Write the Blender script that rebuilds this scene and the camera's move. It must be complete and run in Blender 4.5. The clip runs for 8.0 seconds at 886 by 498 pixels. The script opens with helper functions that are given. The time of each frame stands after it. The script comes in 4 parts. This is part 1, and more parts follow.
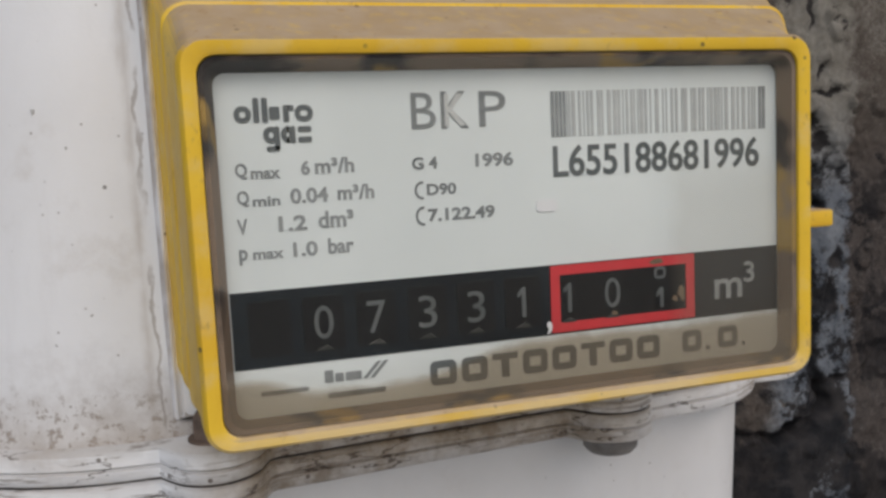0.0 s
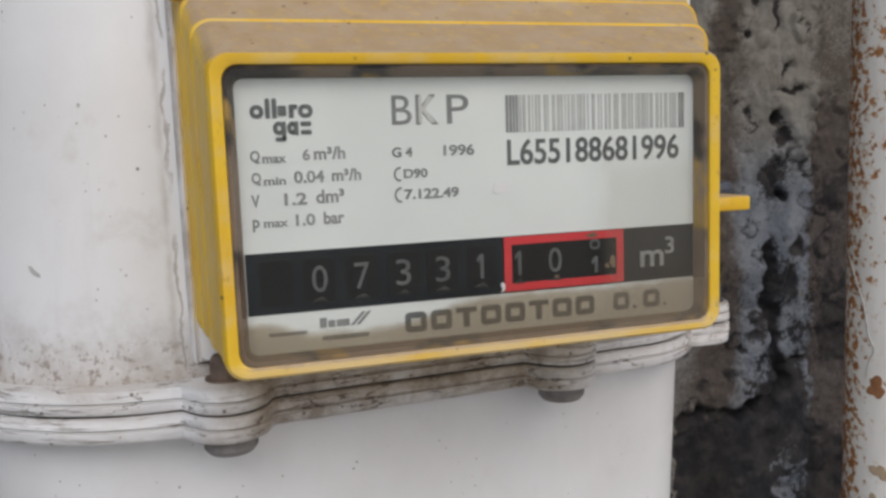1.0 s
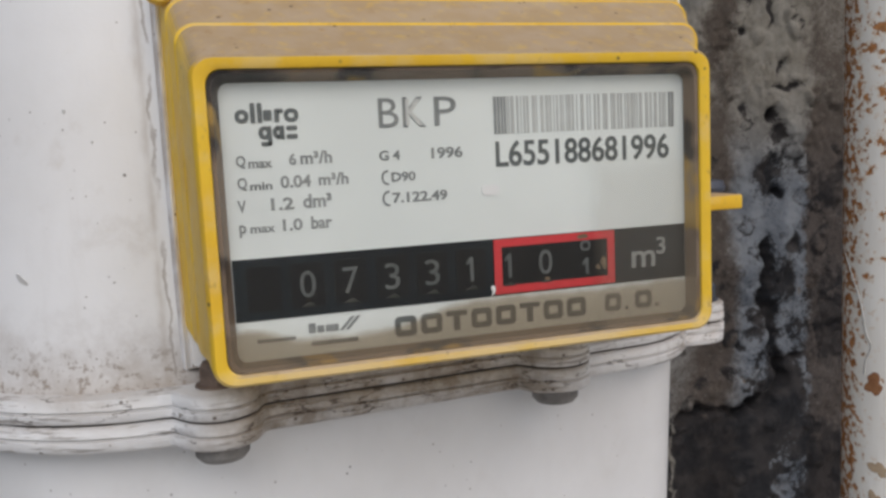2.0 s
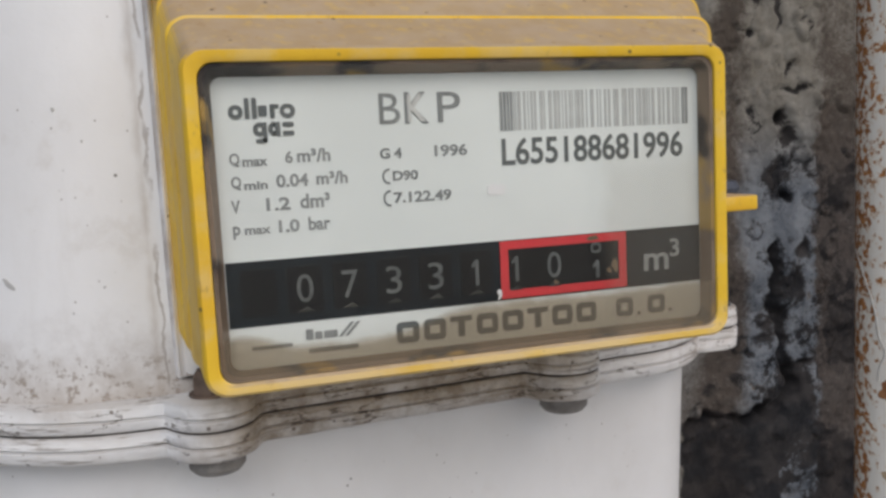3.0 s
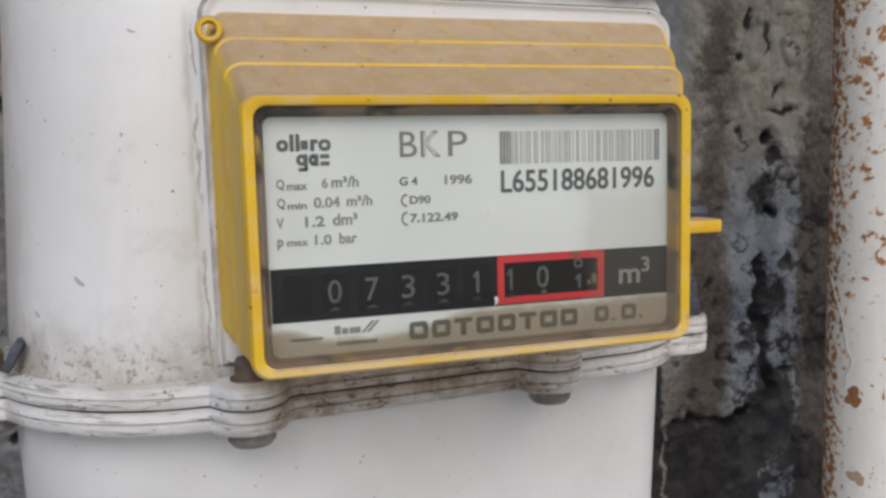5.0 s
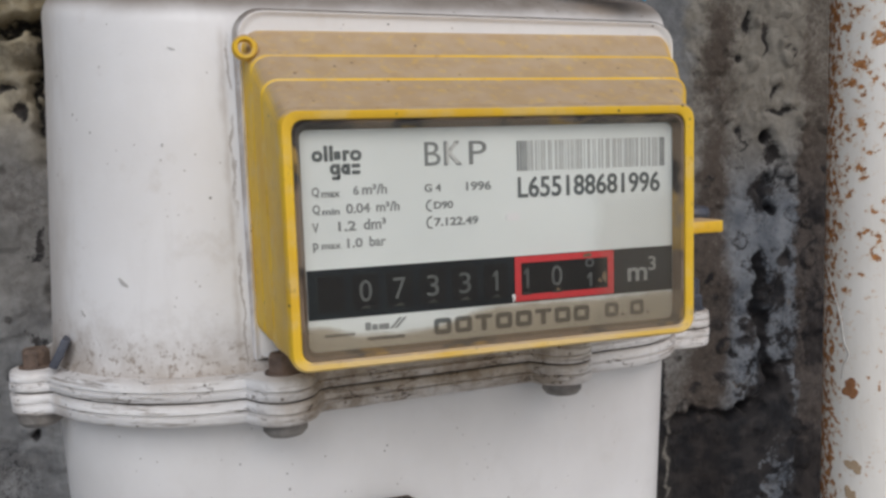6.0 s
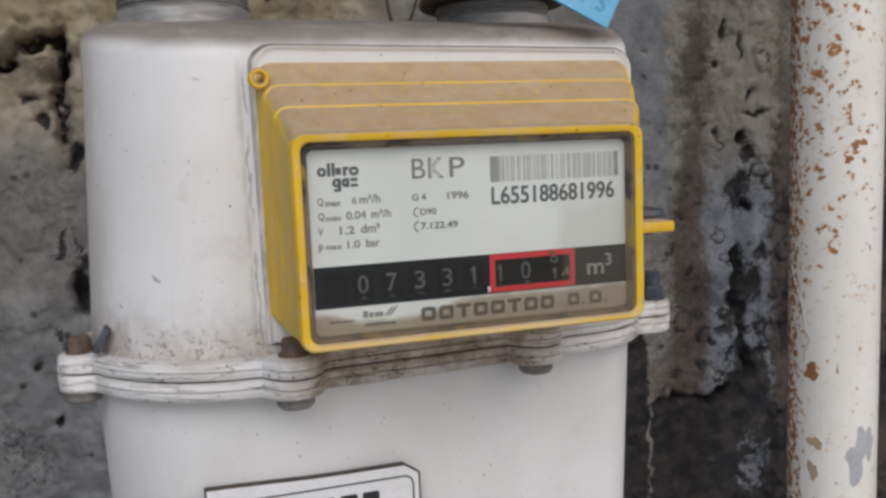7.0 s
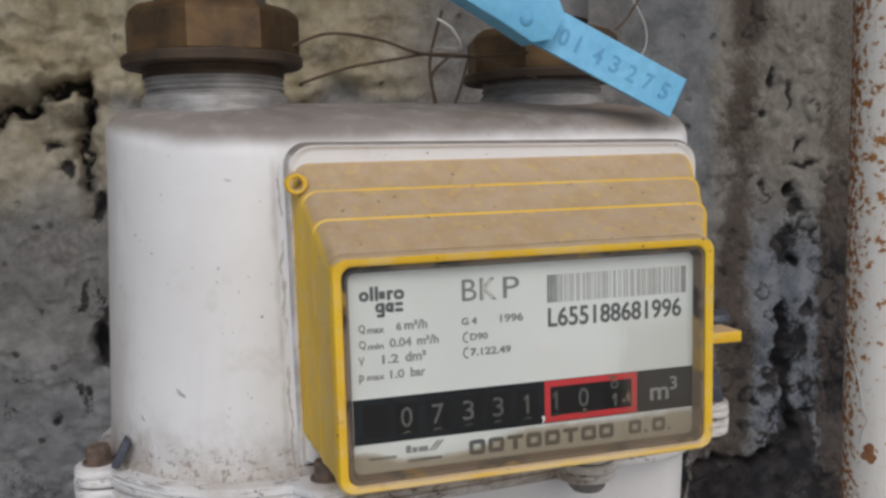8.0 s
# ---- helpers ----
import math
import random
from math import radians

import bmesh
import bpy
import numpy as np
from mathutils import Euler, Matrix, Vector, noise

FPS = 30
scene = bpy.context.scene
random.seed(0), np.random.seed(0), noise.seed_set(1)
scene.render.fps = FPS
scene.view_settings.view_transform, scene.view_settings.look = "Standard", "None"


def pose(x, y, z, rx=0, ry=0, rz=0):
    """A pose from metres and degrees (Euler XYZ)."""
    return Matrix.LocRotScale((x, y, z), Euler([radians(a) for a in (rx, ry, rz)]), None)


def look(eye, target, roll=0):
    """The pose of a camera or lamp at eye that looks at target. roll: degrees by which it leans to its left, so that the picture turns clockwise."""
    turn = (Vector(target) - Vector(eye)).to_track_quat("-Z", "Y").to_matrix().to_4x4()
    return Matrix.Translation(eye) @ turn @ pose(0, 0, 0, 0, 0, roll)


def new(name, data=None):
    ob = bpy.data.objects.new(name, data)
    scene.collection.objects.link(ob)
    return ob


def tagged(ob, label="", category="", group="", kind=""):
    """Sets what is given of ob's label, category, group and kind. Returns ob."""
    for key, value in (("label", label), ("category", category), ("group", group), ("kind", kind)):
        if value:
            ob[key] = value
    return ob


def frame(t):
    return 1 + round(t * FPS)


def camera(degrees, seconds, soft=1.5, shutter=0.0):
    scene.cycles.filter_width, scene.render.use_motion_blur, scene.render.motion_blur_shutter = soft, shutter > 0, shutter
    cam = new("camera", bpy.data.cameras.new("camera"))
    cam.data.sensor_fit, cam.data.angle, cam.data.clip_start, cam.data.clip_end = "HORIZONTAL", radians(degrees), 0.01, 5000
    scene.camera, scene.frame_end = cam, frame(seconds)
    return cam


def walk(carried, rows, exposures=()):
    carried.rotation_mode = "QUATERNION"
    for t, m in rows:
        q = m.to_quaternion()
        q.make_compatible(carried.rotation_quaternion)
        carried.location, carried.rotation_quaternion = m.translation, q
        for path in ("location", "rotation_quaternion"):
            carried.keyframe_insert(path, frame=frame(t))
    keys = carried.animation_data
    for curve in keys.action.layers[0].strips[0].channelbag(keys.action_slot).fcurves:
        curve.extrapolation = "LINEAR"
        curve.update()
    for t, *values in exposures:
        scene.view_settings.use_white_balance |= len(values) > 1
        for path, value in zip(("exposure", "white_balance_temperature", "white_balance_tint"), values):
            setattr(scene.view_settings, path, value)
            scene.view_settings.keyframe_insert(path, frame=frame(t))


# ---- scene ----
U = 0.009          # metres per unit; the dial plate is 10 units wide
UP = 1.25          # height of the counter's lower edge above the ground

cam = camera(55.85, 8.0, soft=2.8)
ROWS = [
    (0.0, -0.0050, -0.1182, 1.2779, 83.94, 2.77, -17.24),
    (0.5, -0.0079, -0.1308, 1.2805, 83.68, 2.22, -16.90),
    (1.0, -0.0108, -0.1477, 1.2779, 83.19, 2.05, -17.81),
    (1.5, -0.0104, -0.1494, 1.2784, 83.32, 2.56, -17.93),
    (1.7, -0.0093, -0.1488, 1.2788, 83.16, 2.65, -17.97),
    (2.8, -0.0079, -0.1418, 1.2757, 83.58, 2.91, -17.86),
    (3.0, -0.0066, -0.1406, 1.2767, 83.65, 2.85, -17.69),
    (3.5, -0.0064, -0.1396, 1.2746, 83.28, 2.79, -16.82),
    (4.0, -0.0069, -0.1383, 1.2769, 83.69, 2.88, -17.27),
    (4.5, -0.0160, -0.1577, 1.2793, 83.83, 2.20, -17.56),
    (5.0, -0.0166, -0.1675, 1.2825, 83.69, 1.41, -17.58),
    (5.2, -0.0170, -0.1668, 1.2835, 83.99, 1.80, -17.54),
    (6.3, -0.0288, -0.1932, 1.2867, 83.44, 1.85, -17.69),
    (6.5, -0.0304, -0.2050, 1.2909, 83.54, 1.83, -18.09),
    (7.0, -0.0314, -0.2131, 1.2902, 83.14, 2.26, -17.56),
    (7.5, -0.0285, -0.2114, 1.2952, 83.63, 2.31, -17.00),
    (8.0, -0.0310, -0.1893, 1.3171, 83.72, 1.50, -16.02),
]
EXPOSURE = -0.42
walk(cam, [(t, pose(x, y, z, rx, ry, rz)) for t, x, y, z, rx, ry, rz in ROWS],
     [(t, EXPOSURE + stops) for t, stops in ((0.0, -0.10), (0.5, -0.02), (1.5, 0.0), (3.0, 0.03), (3.5, 0.06), (5.0, 0.06), (6.5, -0.02), (8.0, -0.03))])

# ---------------------------------------------------------------- light
SUN_ELEVATION, SUN_TURN = 42.0, -24.0      # overcast daylight that falls in from the open front
world = bpy.data.worlds.new("world")
scene.world = world
world.use_nodes = True
sky = world.node_tree.nodes.new("ShaderNodeTexSky")
sky.sky_type, sky.sun_disc = "NISHITA", False
sky.sun_elevation, sky.sun_rotation = radians(SUN_ELEVATION), radians(180 + SUN_TURN)
sky.dust_density, sky.air_density = 2.5, 1.0
world.node_tree.links.new(sky.outputs[0], world.node_tree.nodes["Background"].inputs[0])
world.node_tree.nodes["Background"].inputs[1].default_value = 0.15

lamp = bpy.data.lights.new("sun", "SUN")
lamp.energy, lamp.angle, lamp.color = 1.5, radians(35), (1.0, 0.99, 0.975)
sun = new("sun", lamp)
sun_from = Vector((math.sin(radians(SUN_TURN)), -math.cos(radians(SUN_TURN)), math.tan(radians(SUN_ELEVATION))))
sun.matrix_world = look(sun_from * 5, (0, 0, 0))


# ---------------------------------------------------------------- materials
class Nodes:
    """A material's node tree with short ways to wire it."""

    def __init__(self, name, rough=0.5, metal=0.0, coat=0.0):
        self.mat = bpy.data.materials.new(name)
        self.mat.use_nodes = True
        self.tree = self.mat.node_tree
        self.bsdf = self.tree.nodes["Principled BSDF"]
        self.bsdf.inputs["Roughness"].default_value = rough
        self.bsdf.inputs["Metallic"].default_value = metal
        self.bsdf.inputs["Coat Weight"].default_value = coat
        self.coord = self.add("ShaderNodeTexCoord").outputs["Object"]

    def add(self, kind, **props):
        n = self.tree.nodes.new(kind)
        for k, v in props.items():
            setattr(n, k, v)
        return n

    def put(self, socket, value):
        if isinstance(value, bpy.types.NodeSocket):
            self.tree.links.new(value, socket)
        elif isinstance(value, tuple) and len(value) == 3 and socket.type == "RGBA":
            socket.default_value = (*value, 1)
        else:
            socket.default_value = value

    def noise(self, per_unit, detail=4.0, rough=0.55, stretch=(1, 1, 1), distort=0.0, shift=0.0):
        """Noise with per_unit features in each unit of the plan."""
        m = self.add("ShaderNodeMapping")
        self.put(m.inputs["Vector"], self.coord)
        m.inputs["Scale"].default_value = stretch
        m.inputs["Location"].default_value = (shift, shift * 0.7, shift * 1.3)
        n = self.add("ShaderNodeTexNoise")
        self.put(n.inputs["Vector"], m.outputs[0])
        n.inputs["Scale"].default_value = per_unit / U
        n.inputs["Detail"].default_value = detail
        n.inputs["Roughness"].default_value = rough
        n.inputs["Distortion"].default_value = distort
        return n.outputs["Fac"]

    def cells(self, per_unit, jitter=1.0):
        n = self.add("ShaderNodeTexVoronoi")
        self.put(n.inputs["Vector"], self.coord)
        n.inputs["Scale"].default_value = per_unit / U
        n.inputs["Randomness"].default_value = jitter
        return n.outputs["Distance"]

    def axis(self, which):
        """A coordinate in units of the plan, from the thing's own origin."""
        s = self.add("ShaderNodeSeparateXYZ")
        self.put(s.inputs[0], self.coord)
        return self.math("MULTIPLY", s.outputs[which], 1 / U)

    def facing_up(self, facet=False):
        s = self.add("ShaderNodeSeparateXYZ")
        self.put(s.inputs[0], self.add("ShaderNodeNewGeometry").outputs["True Normal" if facet else "Normal"])
        return s.outputs["Z"]

    def attr(self, name):
        return self.add("ShaderNodeAttribute", attribute_name=name).outputs["Fac"]

    def math(self, op, a, b=0.0):
        n = self.add("ShaderNodeMath", operation=op)
        self.put(n.inputs[0], a)
        self.put(n.inputs[1], b)
        return n.outputs[0]

    def ramp(self, value, low, high, a=0.0, b=1.0):
        n = self.add("ShaderNodeMapRange", interpolation_type="SMOOTHSTEP")
        self.put(n.inputs["Value"], value)
        for key, v in zip(("From Min", "From Max", "To Min", "To Max"), (low, high, a, b)):
            n.inputs[key].default_value = v
        return n.outputs["Result"]

    def mix(self, fac, a, b):
        n = self.add("ShaderNodeMix", data_type="RGBA")
        self.put(n.inputs[0], fac)
        self.put(n.inputs[6], a)
        self.put(n.inputs[7], b)
        return n.outputs[2]

    def bump(self, height, depth_units, strength=1.0):
        n = self.add("ShaderNodeBump")
        n.inputs["Strength"].default_value = strength
        n.inputs["Distance"].default_value = depth_units * U
        self.put(n.inputs["Height"], height)
        self.put(self.bsdf.inputs["Normal"], n.outputs[0])

    def done(self, colour, rough=None):
        self.put(self.bsdf.inputs["Base Color"], colour)
        if rough is not None:
            self.put(self.bsdf.inputs["Roughness"], rough)
        return self.mat


def case_paint(name, dirt, dust_low=0.35, settled=1.0):
    """White enamel on cast aluminium, with specks, handling grime and dust where it can settle."""
    n = Nodes(name, 0.42)
    white = n.mix(n.ramp(n.noise(0.25, 5), 0.3, 0.7), (0.85, 0.845, 0.85), (0.78, 0.77, 0.765))
    streak = n.ramp(n.noise(0.9, 5, 0.6, (1, 1, 0.16)), 0.55, 0.8, 0, 0.35 * dirt)
    c = n.mix(streak, white, (0.50, 0.46, 0.42))
    smear = n.ramp(n.noise(0.55, 6, 0.65, shift=4), 0.56, 0.74, 0, 0.55 * dirt)
    c = n.mix(smear, c, (0.47, 0.40, 0.33))
    dust = n.math("MULTIPLY", n.ramp(n.math("ADD", n.facing_up(), n.math("MULTIPLY", n.noise(0.5, 4), 0.25)), 0.24, dust_low + 0.46), n.ramp(n.noise(1.2, 5), 0.2, 0.55, 0.82, 1.0))
    c = n.mix(n.math("MULTIPLY", dust, settled), c, n.mix(n.ramp(n.noise(0.4, 5, shift=5), 0.4, 0.7), (0.25, 0.22, 0.198), (0.19, 0.162, 0.14)))
    specks = n.math("MULTIPLY", n.ramp(n.cells(1.7), 0.05, 0.085, 1, 0), n.ramp(n.noise(0.9, 2, shift=2), 0.50, 0.56))
    c = n.mix(n.math("MULTIPLY", specks, 0.8), c, (0.10, 0.085, 0.07))
    flecks = n.math("MULTIPLY", n.ramp(n.cells(3.4), 0.07, 0.12, 1, 0), n.ramp(n.noise(1.1, 3, shift=15), 0.53, 0.60))
    c = n.mix(n.math("MULTIPLY", flecks, 0.65), c, (0.20, 0.16, 0.13))
    n.bump(n.noise(5.0, 3), 0.012, 0.5)
    return n, c, dust


def upper_paint():
    n, c, dust = case_paint("upper_case_enamel", 0.45, 0.40)
    z = n.axis(2)
    foot = n.math("ADD", z, n.math("MULTIPLY", n.noise(0.8, 5, 0.7), -3.2))
    grime = n.ramp(foot, 14.0, 16.5, 0.75, 0.0)
    blotch = n.ramp(n.noise(1.6, 6, 0.65, shift=7), 0.3, 0.65, 0.5, 1.0)
    c = n.mix(n.math("MULTIPLY", grime, blotch), c, (0.36, 0.30, 0.25))
    crust = n.math("MULTIPLY", n.ramp(n.noise(4.2, 6, 0.72, shift=19), 0.52, 0.60), n.ramp(n.math("ADD", z, n.math("MULTIPLY", n.noise(1.3, 3), -1.0)), 15.8, 16.9, 0.7, 0.0))
    c = n.mix(crust, c, (0.24, 0.18, 0.135))
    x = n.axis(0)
    # brown dirt at the foot, darkened further for the shade under the housing
    dirt_shade = n.math("MULTIPLY", n.math("MULTIPLY", n.ramp(x, -5.2, -3.0), n.ramp(x, 6.0, 9.0, 1, 0)), n.ramp(z, 16.6, 17.6, 0.85, 0.0))
    c = n.mix(dirt_shade, c, (0.23, 0.185, 0.15))
    gap = n.math("ADD", n.math("ABSOLUTE", n.math("ADD", x, 4.75)), n.math("MULTIPLY", n.noise(1.1, 5, 0.65, (1, 1, 0.35), shift=6), 0.7))
    c = n.mix(n.math("MULTIPLY", n.ramp(gap, 0.25, 0.55, 0.5, 0.0), n.ramp(z, 25.0, 25.8, 1, 0)), c, (0.36, 0.29, 0.23))
    seam = n.math("ABSOLUTE", n.math("ADD", n.math("ADD", x, 4.85), n.math("MULTIPLY", n.noise(1.6, 5, 0.6, (1, 1, 0.6), shift=8), -0.5)))
    c = n.mix(n.math("MULTIPLY", n.ramp(seam, 0.012, 0.05, 0.55, 0.0), n.math("MULTIPLY", n.ramp(z, 25.0, 25.6, 1, 0), n.ramp(n.noise(0.9, 3, shift=13), 0.40, 0.55))), c, (0.22, 0.17, 0.13))
    # brown smear trodden into the dust by the second port
    smear = n.math("ADD", n.math("ABSOLUTE", n.math("SUBTRACT", x, 7.6)), n.math("MULTIPLY", n.noise(0.8, 4, 0.6, shift=3), 1.6))
    c = n.mix(n.math("MULTIPLY", n.ramp(smear, 1.0, 2.2, 0.6, 0.0), n.ramp(z, 25.9, 26.5)), c, (0.26, 0.195, 0.145))
    side = n.ramp(n.math("ADD", n.axis(0), n.math("MULTIPLY", n.noise(1.0, 5, 0.7, (1, 1, 0.3)), 1.6)), -9.1, -7.9, 0.4, 0.0)
    c = n.mix(side, c, (0.42, 0.36, 0.31))
    return n.done(c, n.ramp(dust, 0, 1, 0.42, 0.85))


def lower_paint():
    n, c, dust = case_paint("lower_case_enamel", 0.25)
    c = n.mix(n.ramp(n.noise(0.22, 4, 0.55, (1, 1, 0.6), shift=16), 0.3, 0.7, 0.05, 0.35), c, (0.60, 0.595, 0.60))
    return n.done(c, n.ramp(dust, 0, 1, 0.42, 0.85))


def pad_paint():
    n, c, dust = case_paint("pad_enamel", 0.4)
    # dirt line that has gathered along the upright edge
    crust = n.math("ADD", n.axis(0), n.math("MULTIPLY", n.noise(1.4, 5, 0.65, (1, 1, 0.4)), -0.5))
    c = n.mix(n.math("MULTIPLY", n.ramp(crust, -4.66, -4.5, 0.7, 0.0), n.ramp(n.noise(0.7, 4, 0.6, shift=9), 0.35, 0.6, 0.3, 1.0)), c, (0.30, 0.235, 0.18))
    return n.done(c, 0.5)


def flange_paint():
    n, c, dust = case_paint("flange_enamel", 1.0, 0.3, 0.35)
    lines = n.ramp(n.noise(1.6, 5, 0.7, (0.22, 0.22, 3.2), shift=3), 0.55, 0.63)
    c = n.mix(n.math("MULTIPLY", lines, 0.65), c, (0.16, 0.12, 0.09))
    grime = n.ramp(n.noise(0.5, 5, 0.6, shift=9), 0.45, 0.7, 0, 0.5)
    c = n.mix(grime, c, (0.42, 0.36, 0.31))
    # settled brown dirt plus the index housing's shade as colour, and hair cracks in the paint
    x = n.axis(0)
    dirt_shade = n.math("MULTIPLY", n.ramp(x, -5.0, -2.5), n.ramp(x, 4.0, 6.5, 1, 0))
    c = n.mix(n.math("MULTIPLY", dirt_shade, n.ramp(n.noise(1.5, 6, 0.7), 0.3, 0.65, 0.35, 1.0)), c, n.mix(n.ramp(n.noise(3.0, 5, 0.6, shift=8), 0.4, 0.6), (0.29, 0.24, 0.19), (0.39, 0.335, 0.28)))
    split = n.ramp(n.math("ABSOLUTE", n.math("SUBTRACT", n.noise(0.7, 5, 0.62, (0.5, 0.5, 2.2), shift=27), 0.5)), 0.004, 0.014, 0.8, 0.0)
    c = n.mix(n.math("MULTIPLY", split, n.ramp(n.noise(0.8, 2, shift=33), 0.45, 0.6)), c, (0.075, 0.05, 0.035))
    spots = n.math("MULTIPLY", n.ramp(n.cells(2.4), 0.08, 0.15, 1, 0), n.ramp(n.noise(0.9, 3, shift=41), 0.48, 0.58))
    c = n.mix(n.math("MULTIPLY", spots, 0.8), c, (0.11, 0.075, 0.05))
    n.bump(n.noise(4.0, 5, 0.6, (0.4, 0.4, 1.5)), 0.05, 0.7)
    return n.done(c, 0.62)


def plastic_yellow():
    n = Nodes("yellow_plastic", 0.5)
    n.bsdf.inputs["Specular IOR Level"].default_value = 0.22
    y = n.mix(n.ramp(n.noise(0.5, 4), 0.3, 0.7), (0.82, 0.53, 0.042), (0.75, 0.45, 0.035))
    worn = n.ramp(n.noise(2.0, 6, 0.7, (1, 1, 0.35)), 0.54, 0.74, 0, 0.14)
    y = n.mix(worn, y, (0.42, 0.235, 0.05))
    pale = n.ramp(n.noise(1.1, 5, 0.6, shift=5), 0.46, 0.68, 0, 0.62)
    y = n.mix(pale, y, (0.74, 0.54, 0.21))
    # bleached and rubbed along the lower rim
    rub = n.math("MULTIPLY", n.ramp(n.axis(2), 17.0, 17.25, 1, 0), n.ramp(n.noise(1.0, 5, 0.65, (0.5, 1, 1), shift=23), 0.34, 0.60, 0.25, 0.9))
    y = n.mix(rub, y, (0.76, 0.57, 0.28))
    grime = n.ramp(n.noise(1.7, 5, 0.65, shift=12), 0.64, 0.74, 0, 0.2)
    y = n.mix(grime, y, (0.20, 0.13, 0.06))
    cover = n.ramp(n.math("ADD", n.facing_up(True), n.math("MULTIPLY", n.noise(0.6, 5, 0.6, shift=2), 0.5)), 0.55, 0.95)
    thick = n.math("MULTIPLY", cover, n.ramp(n.noise(3.5, 4, 0.6), 0.25, 0.5, 0.64, 0.93))
    dust = n.mix(n.ramp(n.noise(1.2, 4, shift=8), 0.35, 0.65), (0.42, 0.305, 0.195), (0.45, 0.345, 0.25))
    c = n.mix(thick, y, dust)
    speck = n.math("MULTIPLY", n.ramp(n.cells(2.1), 0.06, 0.12, 1, 0), n.ramp(n.noise(0.9, 2), 0.46, 0.54))
    c = n.mix(n.math("MULTIPLY", speck, 0.85), c, (0.10, 0.07, 0.05))
    chip_brown = n.ramp(n.noise(2.8, 5, 0.7, (1, 1, 0.6), shift=17), 0.60, 0.68, 0, 0.45)
    c = n.mix(chip_brown, c, (0.36, 0.215, 0.085))
    n.bump(n.noise(6, 4), 0.02, 0.4)
    return n.done(c, n.ramp(cover, 0, 1, 0.5, 0.9))


def plain(name, a, b, rough=0.6, metal=0.0, scale=1.0, relief=0.0, stretch=(1, 1, 1)):
    """Two shades of one stuff that drift into each other at a coarse and a fine scale."""
    n = Nodes(name, rough, metal)
    c = n.mix(n.ramp(n.noise(scale, 5, 0.6, stretch), 0.32, 0.68), a, b)
    c = n.mix(n.ramp(n.noise(scale * 7, 3, 0.6), 0.35, 0.75, 0, 0.4), c, tuple(v * 0.75 for v in a))
    if relief:
        n.bump(n.noise(scale * 4, 5, 0.6), relief)
    return n.done(c)


def gasket_dirty():
    n = Nodes("dirty_window_edge", 0.45)
    c = n.mix(n.ramp(n.noise(0.55, 3, 0.5, shift=3), 0.50, 0.60), (0.22, 0.16, 0.115), (0.030, 0.023, 0.022))
    c = n.mix(n.ramp(n.noise(0.5, 3, 0.5, shift=11), 0.53, 0.60), c, (0.38, 0.24, 0.06))
    return n.done(c)


def dial_paper():
    n = Nodes("printed_dial_plate", 0.45)
    c = n.mix(n.ramp(n.noise(0.4, 4), 0.3, 0.7), (0.785, 0.825, 0.825), (0.73, 0.77, 0.77))
    return n.done(c)


def window_clear():
    """Clear plastic with a tan film of dirt that has settled along its foot and at one end."""
    n = Nodes("clear_plastic_window")
    t = n.tree
    clear, gloss, film = n.add("ShaderNodeBsdfTransparent"), n.add("ShaderNodeBsdfGlossy"), n.add("ShaderNodeBsdfDiffuse")
    gloss.inputs["Roughness"].default_value = 0.12
    film.inputs[0].default_value = (0.30, 0.262, 0.205, 1)
    z, x = n.axis(2), n.axis(0)
    # the origin lies 18 units below the counter, 3.3 units along it; the film climbs towards one end
    brim = n.math("ADD", n.ramp(x, -3.2, -2.0, 17.86, 17.62), n.ramp(x, -0.6, 1.5, 0.0, 0.40))
    wave = n.math("ADD", n.math("SUBTRACT", z, brim), n.math("MULTIPLY", n.math("SUBTRACT", n.noise(0.9, 5, 0.6), 0.5), 0.35))
    foot = n.ramp(wave, -0.12, 0.09, 1.0, 0.0)
    n.put(clear.inputs[0], n.mix(foot, (0.97, 0.97, 0.96), (0.79, 0.745, 0.675)))
    end = n.math("MULTIPLY", n.ramp(n.math("ADD", x, n.math("MULTIPLY", n.noise(0.6, 4, 0.5, shift=4), 0.9)), 4.45, 4.9, 0, 0.085),
                 n.ramp(z, 20.2, 21.2, 1, 0.25))
    low = n.ramp(z, 17.0, 17.25, 0.2, 0.0)
    haze = n.ramp(n.noise(0.7, 5, 0.6, shift=6), 0.45, 0.8, 0.0, 0.004)
    fac = n.math("MINIMUM", n.math("ADD", n.math("ADD", n.math("MULTIPLY", foot, 0.17), end), n.math("ADD", haze, low)), 0.75)
    a = n.add("ShaderNodeMixShader")
    n.put(a.inputs[0], fac)
    t.links.new(clear.outputs[0], a.inputs[1])
    t.links.new(film.outputs[0], a.inputs[2])
    b = n.add("ShaderNodeMixShader")
    fres = n.add("ShaderNodeFresnel")
    fres.inputs["IOR"].default_value = 1.15
    n.put(b.inputs[0], fres.outputs[0])
    t.links.new(a.outputs[0], b.inputs[1])
    t.links.new(gloss.outputs[0], b.inputs[2])
    t.links.new(b.outputs[0], t.nodes["Material Output"].inputs["Surface"])
    t.nodes.remove(n.bsdf)
    return n.mat


